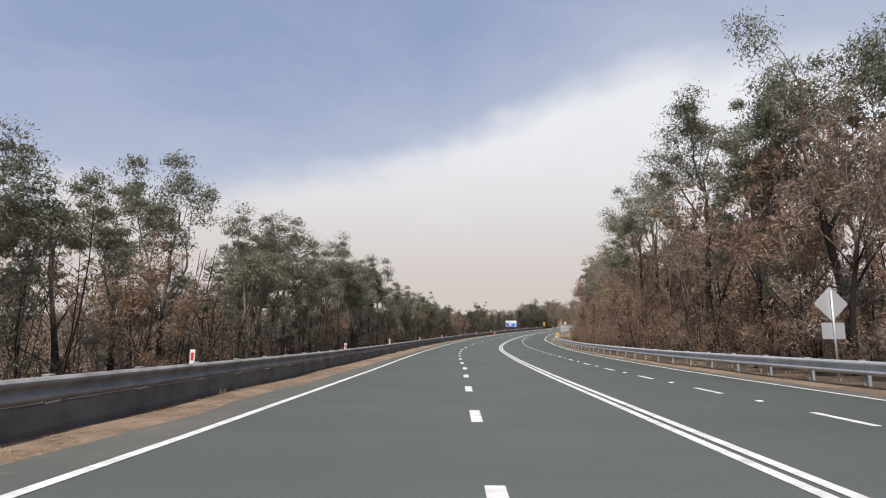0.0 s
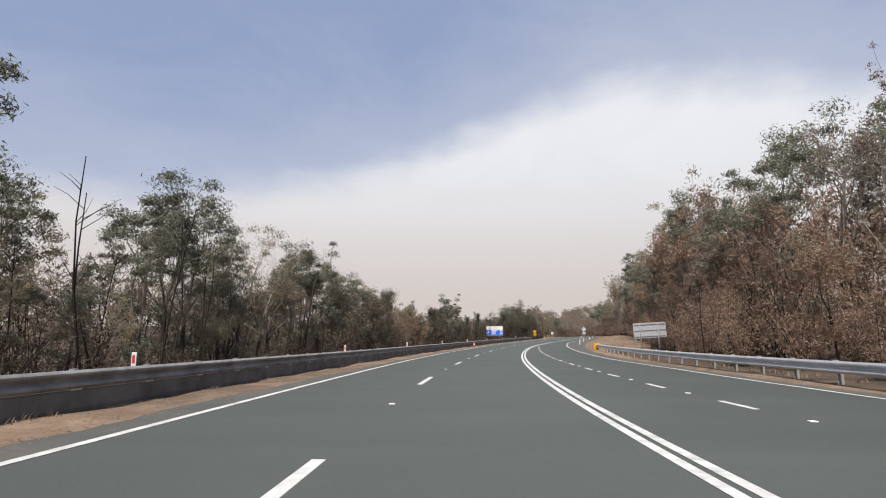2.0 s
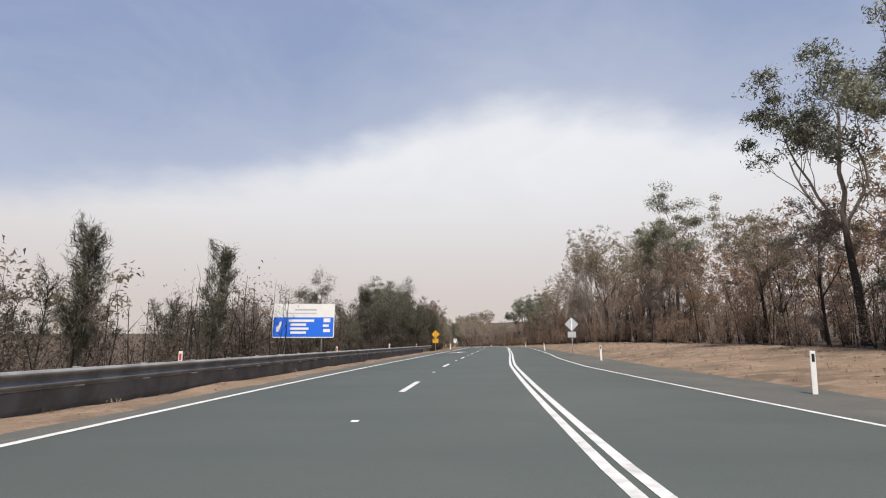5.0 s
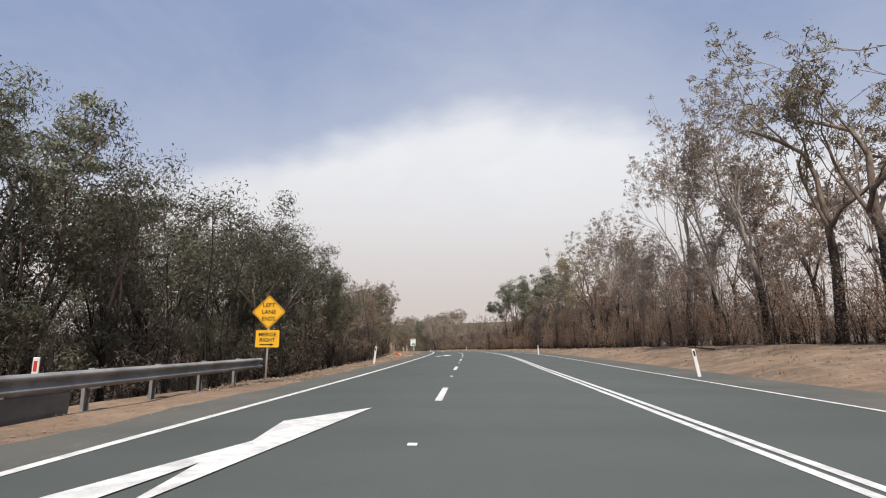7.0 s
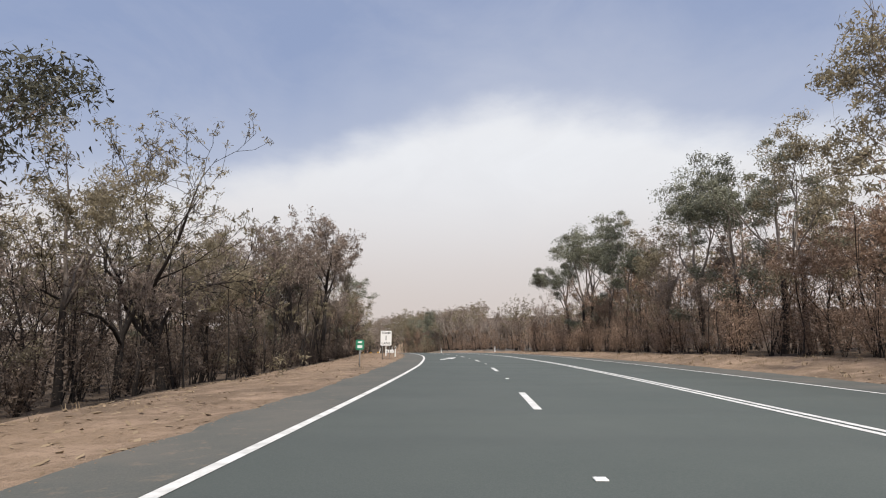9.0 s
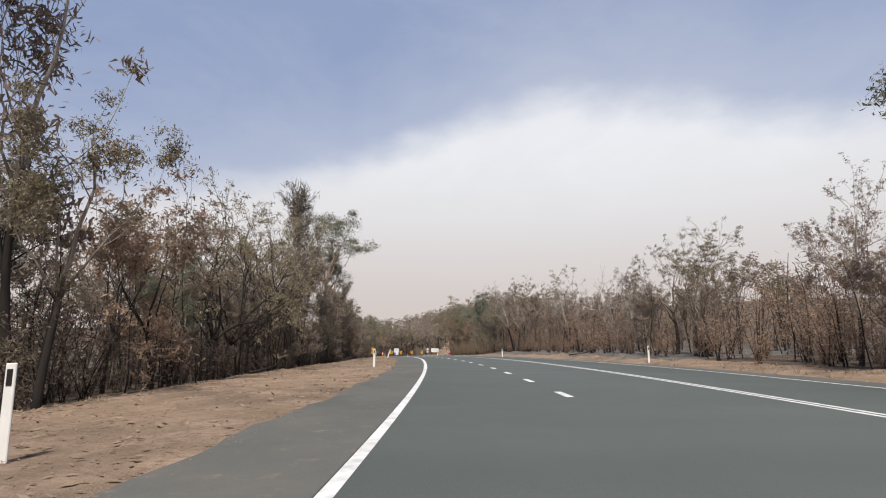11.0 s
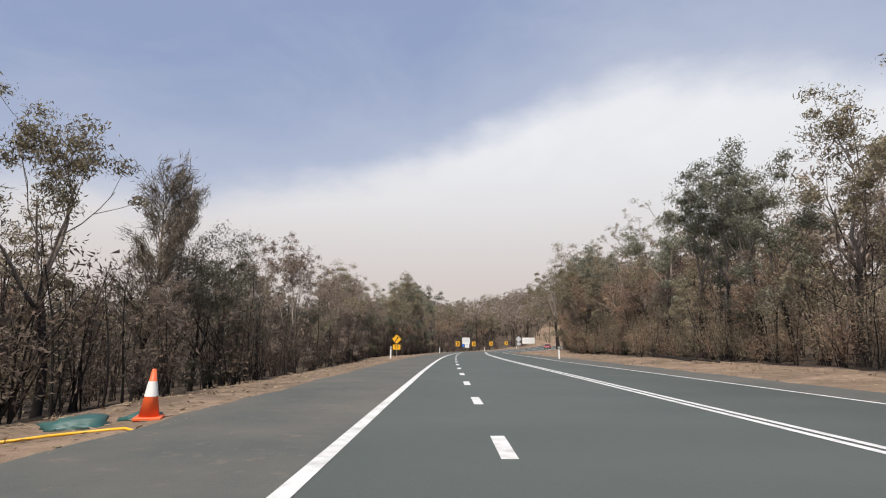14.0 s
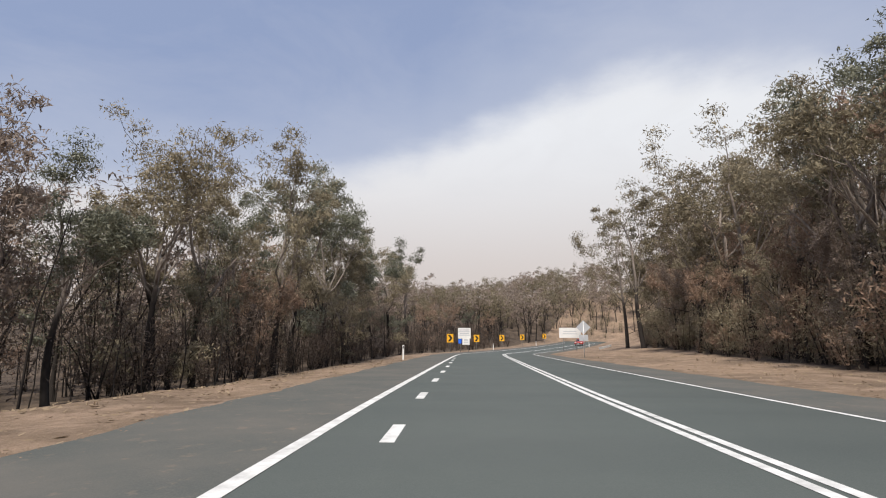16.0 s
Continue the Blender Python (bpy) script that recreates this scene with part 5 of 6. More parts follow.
RIGHT_C = [("dead", 321.4, 15.7, 7.5), ("dead", 332.0, 15.5, 8.0), ("gnarl", 346.1, 15.8, 10.2),
           ("wan", 348.9, 15.0, 9.7), ("dead", 354.3, 15.6, 11.7), ("wan", 359.8, 15.1, 10.7), ("olive", 363.9, 15.7, 10.3),
           ("olive", 367.0, 15.8, 11.0), ("olive", 372.6, 15.8, 11.7), ("green", 377.7, 16.3, 9.6), ("green", 380.4, 16.3, 11.9),
           ("green", 384.2, 16.3, 12.4), ("green", 386.7, 16.2, 12.2), ("green", 394.3, 16.2, 12.4), ("gnarl", 404.5, 15.9, 12.7),
           ("olive", 415.7, 15.6, 11.9), ("brown", 418.1, 14.8, 11.2), ("olive", 421.3, 15.8, 12.1), ("olive", 423.7, 16.1, 12.8),
           ("olive", 430.0, 17.0, 14.6), ("olive", 436.2, 17.9, 16.7), ("olive", 439.6, 18.3, 17.3), ("olive", 446.2, 18.7, 18.2),
           ("olive", 457.0, 16.5, 17.5), ("olive", 468.0, 16.0, 16.0)]

# single leaning trees: kind, s, d, height, turn, tilt
LEANING = [("tall0", 326.6, -10.2, 14.8, 40, 7.0), ("tall1", 331.5, -10.8, 12.6, 200, 6.0), ("oak1", 317.4, -10.5, 14.6, 80, 1.5), ("dead0", 353.4, 14.7, 10.8, 60, -9),
           ("gnarl0", 409.0, 20.0, 16.2, 130, -8), ("gnarl1", 199.5, 17.2, 16.0, 20, -2), ("gnarl2", 345.5, 20.5, 11.6, 90, 0), ("dark0", 211.0, -14.6, 12.6, 10, 0),
           ("dark1", 217.0, -13.2, 11.8, 140, 0), ("dark2", 204.5, -13.4, 10.4, 60, 0), ("dark1", 196.0, -13.2, 10.2, 300, 0), ("green1", 189.5, -13.0, 10.5, 90, 0),
           ("oak0", 102.8, -12.6, 7.0, 30, 1), ("oak1", 105.6, -12.8, 6.0, 150, -2), ("oak2", 98.6, -13.0, 6.2, 260, 0), ("oak1", 109.9, -12.8, 5.7, 200, 1), ("plume1", 113.1, -12.6, 6.3, 70, 0),
           ("green2", 118.3, 18.2, 13.4, 20, 1), ("green0", 111.4, 18.4, 12.6, 250, 0), ("green3", 143.4, 19.2, 14.2, 110, 0),
           ("green1", 424.8, 17.4, 13.9, 160, -1), ("green0", 419.5, 16.8, 13.6, 330, 1), ("olive2", 417.2, -10.6, 9.4, 80, 2), ("burnt1", 226.8, -9.9, 7.8, 40, 0)]

# what fills the wood between and behind them: from, to, kinds by weight, room between trees
WOODS_LEFT = [(-12, 40, "green thin brown", 0.85), (40, 62, "green thin olive", 0.9), (62, 93, "green thin olive dark", 0.65), (93, 122, "dark thin olive plume", 0.5),
              (122, 166, "dark plume thin dark", 0.55), (166, 206, "dark dark plume", 0.7), (206, 235, "olive dark thin dark", 0.6), (235, 262, "olive thin char char", 0.6),
              (262, 300, "brown olive green burnt thin olive", 0.6), (300, 345, "thin oak olive thin brown", 0.48), (345, 372, "thin oak brown olive", 0.55),
              (372, 418, "olive thin dark thin", 0.55), (418, 455, "olive thin brown", 0.7), (455, 545, "olive thin brown green", 2.0)]
WOODS_RIGHT = [(-12, 42, "bare brown brown thin", 0.9), (42, 110, "brown brown olive brown thin", 0.9), (110, 185, "brown olive brown thin", 1.1),
               (185, 245, "bare thin bare wan brown", 0.85), (245, 300, "brown olive thin brown", 1.0), (300, 372, "wan thin wan brown", 0.9),
               (372, 470, "olive brown olive thin", 0.9), (470, 545, "olive thin brown green", 2.0)]
# height of the wood's edge along the road
TOP_L = line_of([(-12, 7.2), (15, 7.5), (30, 8.0), (43, 9.5), (55, 9.6), (62, 6.8), (70, 7.4), (82, 7.6), (90, 7.0), (100, 6.5), (109, 6.2), (118, 6.4), (128, 7.6), (135, 6.4), (150, 6.8), (175, 6.5),
                 (190, 7.4), (205, 8.6), (212, 7.8), (220, 6.5), (233, 7.2), (243, 8.2), (252, 7.8), (262, 10.3), (272, 11.8), (288, 12.6), (302, 9.4), (316, 10.0), (330, 7.6), (343, 7.5), (360, 6.8),
                 (372, 5.7), (380, 6.8), (390, 7.4), (400, 7.9), (413, 7.0), (420, 8.6), (435, 11.6), (455, 11.0), (472, 9.0), (545, 8.5)])
TOP_R = line_of([(-12, 11.5), (20, 12.5), (33, 14), (47, 13), (62, 12), (75, 11.5), (90, 12), (100, 13), (108, 10), (116, 12), (130, 11), (138, 10.4), (150, 14.5), (162, 10.5), (178, 14.5), (188, 12),
                 (197, 14.5), (215, 16), (222, 10), (230, 13), (243, 13.6), (252, 11.6), (272, 12.2), (285, 14), (297, 9.2), (308, 8.0), (320, 6.6), (335, 7.0), (349, 9), (358, 9.6), (377, 9.6),
                 (390, 11.8), (410, 11.6), (423, 12), (436, 15.5), (447, 17.5), (470, 17), (545, 15)])
HOW_MANY = {"char": 3, "wan": 3, "green": 4, "dark": 3, "olive": 4, "brown": 4, "thin": 3, "bare": 3, "tall": 2, "burnt": 2, "oak": 3, "plume": 3, "gnarl": 3, "dead": 2}


def build_woods():
    rng = random.Random(5)
    turn = dict.fromkeys(HOW_MANY, 0)
    for kind, s, d, h in LEFT_MORE + LEFT_A + LEFT_B + LEFT_C + LEFT_D + LEFT_E + RIGHT_A + RIGHT_B + RIGHT_C:
        if kind == "oak" and s < 210:
            kind = "plume"
        turn[kind] += 1
        plant("%s%d" % (kind, turn[kind] % HOW_MANY[kind]), s, d, h * rng.uniform(0.98, 1.03), rng.uniform(0, 360), rng.uniform(-2, 2))
    for kind, s, d, h, yaw, tilt in LEANING:
        plant(kind, s, d, h, yaw, 0, tilt)
    for woods, line, top, side in ((WOODS_LEFT, WOOD_L, TOP_L, -1), (WOODS_RIGHT, WOOD_R, TOP_R, 1)):
        for s0, s1, words, room in woods:
            s = s0 + rng.uniform(0, 7)
            while s < min(s1, 470):   # a lower row along the edge
                kind = rng.choice(words.split())
                if not (side < 0 and 134 < s < 153):   # clear ground before the information panel
                    plant("%s%d" % (kind, rng.randrange(HOW_MANY[kind])), s, float(line(s)) + side * rng.uniform(0.7, 2.9), float(top(s)) * rng.uniform(0.42, 0.68), rng.uniform(0, 360), rng.uniform(-3, 3))
                s += 7.4 * max(room, 0.7) * rng.uniform(0.6, 1.4)


build_woods()


def scatter(protos, spots):
    """Many copies of small array meshes joined into one: spots of place, turn and size."""
    vs, qs, n = [], [], 0
    for k, (p, yaw, size) in enumerate(spots):
        v, q = protos[k % len(protos)]
        c, s_ = math.cos(yaw) * size, math.sin(yaw) * size
        w = np.stack([v[:, 0] * c - v[:, 1] * s_, v[:, 0] * s_ + v[:, 1] * c, v[:, 2] * size], 1) + np.array(p)
        vs.append(w)
        qs.append(q + n)
        n += len(v)
    return np.concatenate(vs), np.concatenate(qs)


def build_deep_wood():
    """The rows behind the wood's edge, too many to tell apart."""
    rng = random.Random(15)
    spots = {}
    for woods, line, top, side in ((WOODS_LEFT, WOOD_L, TOP_L, -1), (WOODS_RIGHT, WOOD_R, TOP_R, 1)):
        for s0, s1, words, room in woods:
            for gap, off, low, high in ((5.6, 4.4, 0.70, 0.97), (6.0, 8.2, 0.72, 0.98), (7.0, 12.0, 0.75, 1.0)):
                s = s0 + rng.uniform(0, gap)
                while s < s1:
                    d = float(line(s)) + side * (off + rng.uniform(0, 3.8))
                    if not (side < 0 and 134 < s < 153 and d > -15):
                        f = foot(s, d)
                        kind = rng.choice(words.split())
                        spots.setdefault(kind, []).append(((f.x, f.y, f.z - 0.1), rng.uniform(0, 6.28), float(top(s)) * rng.uniform(low, high)))
                    s += gap * room * rng.uniform(0.6, 1.4)
    for kind, where in spots.items():
        kin = [DEEP["%s%d" % (kind, i)] for i in range(HOW_MANY[kind])]
        lv, lq = scatter([(k[4], k[5]) for k in kin], where)
        sv, sq = scatter([(k[2], k[3]) for k in kin], where)
        ob = tagged(new("wood_depth", mesh_quads("wood_depth", lv, lq, kin[0][1])), KINDS[kind + "0"][1] + ", many deep in the wood", "forest", kind="stuff")
        tagged(part("stems", mesh_quads("stems", sv, sq, kin[0][0]), ob, None, "trunks and limbs"), kind="stuff")


build_deep_wood()


def shrub_arrays(seed, tall, sprays_each, wide=0.45):
    """A leggy shrub: stems and fine blades apart."""
    rng = np.random.default_rng(seed)
    sv, sq, tips, n = [], [], [], 0
    for k in range(6):
        a = rng.uniform(0, 2 * np.pi)
        out = np.array([math.cos(a), math.sin(a), 0]) * rng.uniform(0.1, wide) * tall
        p = np.array([out * u**1.4 + np.array([0, 0, tall * u * rng.uniform(0.6, 1.0)]) for u in (0, 0.5, 1.0)])
        p[:, :2] += rng.normal(0, 0.06, (3, 2))
        v, q = tube(p, [0.024, 0.015, 0.006], 3)
        sv.append(v)
        sq.append(q + n)
        n += len(v)
        tips += [p[2], p[1] * 0.5 + p[2] * 0.5, p[1], p[1] * 0.6]
    tips = np.array(tips)
    lv = sprays(rng, tips, np.full(len(tips), 0.26 * tall + 0.1) * rng.uniform(0.6, 1.1, len(tips)), sprays_each, 0.105, -0.15, False, 0.9).reshape(-1, 3)
    lv[:, 2] = np.abs(lv[:, 2])
    return (np.concatenate(sv), np.concatenate(sq)), (lv, np.arange(len(lv)).reshape(-1, 3))


def build_scrub():
    rng = random.Random(9)
    low_ = [shrub_arrays(200 + i, 1.5 + 0.3 * i, 30) for i in range(5)]
    tall_ = [shrub_arrays(220 + i, 3.0 + 0.5 * i, 38, 0.35) for i in range(5)]
    for side, line, kinds, offs, leaf, label in ((-1, WOOD_L, low_, (0.3, 2.4, 5.0), LEAF_SCRUB, "grey-brown burnt scrub under the trees"),
                                                 (1, WOOD_R, low_, (0.2, 1.8), LEAF_BROWN, "low rust-brown dry scrub along the verge"),
                                                 (-1, WOOD_L, tall_, (3.5, 7.0, 10.5, 1.3), LEAF_SCRUB, "tall grey-brown twiggy scrub among the trees"),
                                                 (1, WOOD_R, tall_, (1.6, 4.6, 8.5), LEAF_BROWN, "tall rust-brown scorched scrub among the trees")):
        spots = []
        s = -12.0
        while s < 520:
            for off in offs:
                if off == 1.3 and not (150 < s < 250 or 300 < s < 440):   # the second row is thick only here
                    continue
                at_ = s + rng.uniform(-1.2, 1.2)
                f = foot(at_, float(line(at_)) + side * (off + rng.uniform(0, 1.8)))
                spots.append(((f.x, f.y, f.z - 0.05), rng.uniform(0, 6.28), rng.uniform(0.6, 1.25)))
            s += 2.6 if kinds is low_ else 3.4
        sv, sq = scatter([k[0] for k in kinds], spots)
        lv, lq = scatter([k[1] for k in kinds], spots)
        ob = tagged(new("scrub", mesh_quads("scrub", lv, lq, leaf)), label, "scrub", kind="stuff")
        st = part("stems", mesh_quads("stems", sv, sq, BARK_BURNT), ob, None, "thin charred stems")
        tagged(st, kind="stuff")


build_scrub()


def build_bushes():
    """Rounded dry bushes, leafy to the ground, along the wood's edge."""
    rng = random.Random(33)
    kinds = [shrub_arrays(260 + i, 3.0 + 0.4 * i, 62, 0.42) for i in range(5)]
    for s0, s1, leaf, label in ((36, 112, LEAF_BROWN, "dense rust-brown bushes along the wood's edge"), (196, 300, LEAF_BROWN, "dense rust-brown bushes along the wood's edge"),
                                (366, 478, LEAF_OLIVE, "dense olive-grey bushes along the wood's edge")):
        spots, s = [], float(s0)
        while s < s1:
            for off in (0.5, 2.4):
                f = foot(s, float(WOOD_R(s)) + off + rng.uniform(0, 1.4))
                spots.append(((f.x, f.y, f.z - 0.1), rng.uniform(0, 6.28), rng.uniform(0.55, 1.15)))
            s += rng.uniform(1.6, 3.0)
        if s1 == 478:   # over the rise at the road's end
            for k in range(420):
                s = rng.uniform(478, 640)
                d = float(WOOD_R(min(s, 556))) + rng.uniform(0.5, 26) if s < 558 else rng.uniform(-46, 44)
                f = land(s, d)
                spots.append(((f[0], f[1], f[2] - 0.1), rng.uniform(0, 6.28), rng.uniform(0.8, 1.5)))
        sv, sq = scatter([k[0] for k in kinds], spots)
        lv, lq = scatter([k[1] for k in kinds], spots)
        ob = tagged(new("bushes", mesh_quads("bushes", lv, lq, leaf)), label, "bushes", kind="stuff")
        tagged(part("stems", mesh_quads("stems", sv, sq, BARK_BURNT), ob, None, "thin charred stems"), kind="stuff")


build_bushes()


def pale_shrub(s, d, tall):
    """A small shrub whose dead leaves have bleached to a pinkish tan."""
    (sv, sq), (lv, lq) = shrub_arrays(240, 2.6, 26, 0.30)
    f = foot(s, d)
    shrub = tagged(new("shrub"), "small dead shrub with pale pinkish-tan leaves", "shrub")
    shrub.matrix_basis = pose(f.x, f.y, f.z - 0.03) @ Matrix.Scale(tall / 2.6, 4)
    part("stems", mesh_quads("stems", sv, sq, BARK_BURNT), shrub)
    part("leaves", mesh_quads("leaves", lv, lq, make_leaf("bleached_leaf", (0.34, 0.22, 0.17), (0.62, 0.46, 0.38))), shrub)


pale_shrub(347.1, -7.9, 1.25)


def build_far_wood():
    """Woods behind the front rows, and over the rise at the road's end."""
    rng = random.Random(21)
    protos = []
    for i in range(6):
        wv, wq, lv, lq = grow(seed=300 + i, height=10, fork=0.45 if i % 2 else 0.22, limbs=[4, 3], levels=2, spread=0.62, clump=1.15, leaves=34, leaf_size=0.39, radius=0.12, coarse=True)
        k_ = 10.0 / lv[:, 2].max()
        protos.append(((wv * k_, wq), (lv * k_, lq)))
    for leaf, label in ((LEAF_OLIVE, "olive-brown gum forest behind the roadside trees"), (LEAF_GREY, "grey-brown scorched forest behind the roadside trees")):
        spots = []
        for k in range(310):
            s = rng.uniform(-14, 545)
            side = rng.choice((-1, 1))
            tall_ = line_of([(-14, 0.7), (40, 0.8), (80, 0.65), (140, 0.7), (160, 0.85), (210, 0.65), (290, 0.85), (340, 0.62), (425, 0.62), (455, 0.8), (545, 0.85)]) if side < 0 else \
                line_of([(-14, 0.7), (42, 0.7), (58, 1.0), (150, 1.2), (182, 0.85), (195, 0.7), (238, 0.7), (258, 1.0), (295, 0.7), (360, 0.75), (390, 1.2), (545, 1.5)])
            d = float((WOOD_L if side < 0 else WOOD_R)(s)) + side * (8.5 + 24 * rng.random() ** 1.3)
            f = land(s, d)
            spots.append(((f[0], f[1], f[2] - 0.3), rng.uniform(0, 6.28), float(tall_(s)) * rng.uniform(0.55, 1.25)))
        for k in range(90):   # thinner and lower further from the road
            s = rng.uniform(-60, 560)
            d = rng.choice((-1, 1)) * rng.uniform(38, 100)
            f = land(s, d)
            spots.append(((f[0], f[1], f[2] - 0.3), rng.uniform(0, 6.28), rng.uniform(0.45, 0.8)))
        for k in range(120):
            s, d = rng.uniform(452, 640), -14 - 110 * rng.random() ** 0.9
            f = land(s, d)
            spots.append(((f[0], f[1], f[2] - 0.3), rng.uniform(0, 6.28), rng.uniform(0.75, 1.05)))
        for k in range(190):
            s = rng.uniform(512, 660)
            d = rng.choice((rng.uniform(-46, -9.5), rng.uniform(24, 44))) if s < 562 else rng.uniform(-46, 44)
            f = land(s, d)
            spots.append(((f[0], f[1], f[2] - 0.3), rng.uniform(0, 6.28), rng.uniform(1.15, 1.55) if d > -12 else rng.uniform(0.95, 1.3)))
        sv, sq = scatter([p[0] for p in protos], spots)
        lv, lq = scatter([p[1] for p in protos], spots)
        ob = tagged(new("far_wood", mesh_quads("far_wood", lv, lq, leaf)), label, "forest", kind="stuff")
        tagged(part("stems", mesh_quads("stems", sv, sq, BARK_GREY), ob, None, "grey trunks"), kind="stuff")


build_far_wood()


def build_saplings():
    """Thin straight stems that fill the wood between the trees."""
    rng = np.random.default_rng(77)
    protos = []
    for i in range(8):
        tall_ = rng.uniform(4.0, 7.0)
        path = np.array([[0.12 * math.sin(z * 1.1 + i), 0.12 * math.cos(z * 0.8 + 2 * i), z] for z in np.linspace(-0.3, tall_, 5)])
        path[:, :2] += np.linspace(0, 1, 5)[:, None] * rng.normal(0, 0.35, 2)
        vs, qs, n = [], [], 0
        v, q = tube(path, np.linspace(0.05, 0.014, 5), 3)
        vs.append(v), qs.append(q)
        n += len(v)
        for k in range(6):
            u = rng.uniform(0.3, 1.0)
            base = np.array([np.interp(u, np.linspace(0, 1, 5), path[:, c]) for c in range(3)])
            a = rng.uniform(0, 6.28)
            way = np.array([math.cos(a), math.sin(a), rng.uniform(0.6, 1.6)])
            way *= rng.uniform(0.5, 1.3) / np.linalg.norm(way)
            v, q = tube(np.array([base, base + way * 0.5 + rng.normal(0, 0.06, 3), base + way]), [0.014, 0.010, 0.005], 3)
            vs.append(v), qs.append(q + n)
            n += len(v)
        protos.append((np.concatenate(vs), np.concatenate(qs)))
    for side, line, bark, label in ((-1, WOOD_L, BARK_BURNT, "thin dark saplings crowded between the trees"), (1, WOOD_R, BARK_GREY, "thin pale saplings crowded between the trees"), (-1, WOOD_L, BARK_PALE, "thin grey-brown saplings among the scrub")):
        spots = []
        for k in range(600 if bark is BARK_BURNT else 750):
            s = rng.uniform(300, 520) if bark is BARK_PALE else rng.uniform(-12, 345 if bark is BARK_BURNT else 520)
            f = foot(s, float(line(s)) + side * (0.5 + 11 * rng.random() ** 1.2))
            low_ = float(line_of([(-12, 1.1), (70, 1.1), (85, 0.75), (140, 0.8), (160, 1.1), (300, 1.0), (345, 0.75), (420, 0.75), (520, 1.0)])(s))
            spots.append(((f.x, f.y, f.z), rng.uniform(0, 6.28), rng.uniform(0.5, 0.9) * low_))
        v, q = scatter(protos, spots)
        tagged(new("saplings", mesh_quads("saplings", v, q, bark)), label, "saplings", kind="stuff")


build_saplings()


# ---- litter and grass on the verges ----
def flat_leaves(seed, spots, size):
    """Fallen leaves and bark strips lying on the ground at spots of s, d."""
    rng = np.random.default_rng(seed)
    s, d = spots[:, 0], spots[:, 1]
    c = at(s, d, lie(s, d) + bumps(s, d) + 0.012)
    yaw = rng.uniform(0, 2 * np.pi, len(c))
    a = np.stack([np.cos(yaw), np.sin(yaw), rng.normal(0, 0.18, len(c))], 1)
    b = np.stack([-np.sin(yaw), np.cos(yaw), rng.normal(0, 0.18, len(c))], 1)
    ln = size * rng.uniform(0.5, 1.6, (len(c), 1))
    wd = ln * rng.uniform(0.25, 0.5, (len(c), 1))
    v = np.stack([c - a * ln * 0.5, c + b * wd * 0.5, c + a * ln * 0.5, c - b * wd * 0.5], 1)
    return v.reshape(-1, 3), np.arange(len(v) * 4).reshape(-1, 4)


def verge_spots(rng, count, inner, outer, s0, s1, bias):
    s = rng.uniform(s0, s1, count)
    u = rng.random(count) ** bias
    lo, hi = inner(s), outer(s)
    return np.stack([s, lo + (hi - lo) * u], 1)


def build_litter():
    rng = np.random.default_rng(401)
    left = verge_spots(rng, 15000, WOOD_L, TAR_L, 190, 440, 1.9)
    right = verge_spots(rng, 13000, WOOD_R, TAR_R, 105, 440, 1.7)
    v, q = flat_leaves(402, np.concatenate([left, right]), 0.13)
    dark = np.concatenate([verge_spots(rng, 13000, WOOD_L, TAR_L, 262, 352, 1.3), verge_spots(rng, 5000, RAIL_L, TAR_L, -12, 190, 1.0)])
    dv, dq = flat_leaves(403, dark, 0.075)
    tagged(new("leaf_litter", mesh_quads("leaf_litter", dv, dq, LEAF_BROWN)), "small rust-brown fallen leaves strewn over the dirt", "leaf litter", kind="stuff")
    tagged(new("leaf_litter", mesh_quads("leaf_litter", v, q, LEAF_STRAW)), "dry fallen leaves and bark strips on the verge", "leaf litter", kind="stuff")


def build_gravel():
    """Loose dirt and small stones washed over the asphalt's edges."""
    rng = np.random.default_rng(431)
    spots = []
    for line, side in ((TAR_L, 1), (TAR_R, -1)):
        s = rng.uniform(-12, 440, 9000)
        spots.append(np.stack([s, line(s) + side * (np.abs(rng.normal(0, 0.13, 9000)) - 0.08)], 1))
    spots = np.concatenate(spots)
    c = at(spots[:, 0], spots[:, 1], 0.004)
    size = rng.uniform(0.006, 0.020, len(c))[:, None]
    a = rng.uniform(0, 6.28, len(c))
    v = np.stack([c + size * np.stack([np.cos(a + k * 2.09), np.sin(a + k * 2.09), 0 * a], 1) for k in range(3)] + [c + size * np.array([0, 0, 0.5])], 1).reshape(-1, 3)
    i = np.arange(len(c))[:, None] * 4
    q = np.concatenate([i + np.array([[0, 1, 3]]), i + np.array([[1, 2, 3]]), i + np.array([[2, 0, 3]])])
    tagged(new("gravel", mesh_quads("gravel", v, q, SOIL)), "loose tan dirt and small stones on the asphalt's edge", "gravel", kind="stuff")


build_gravel()


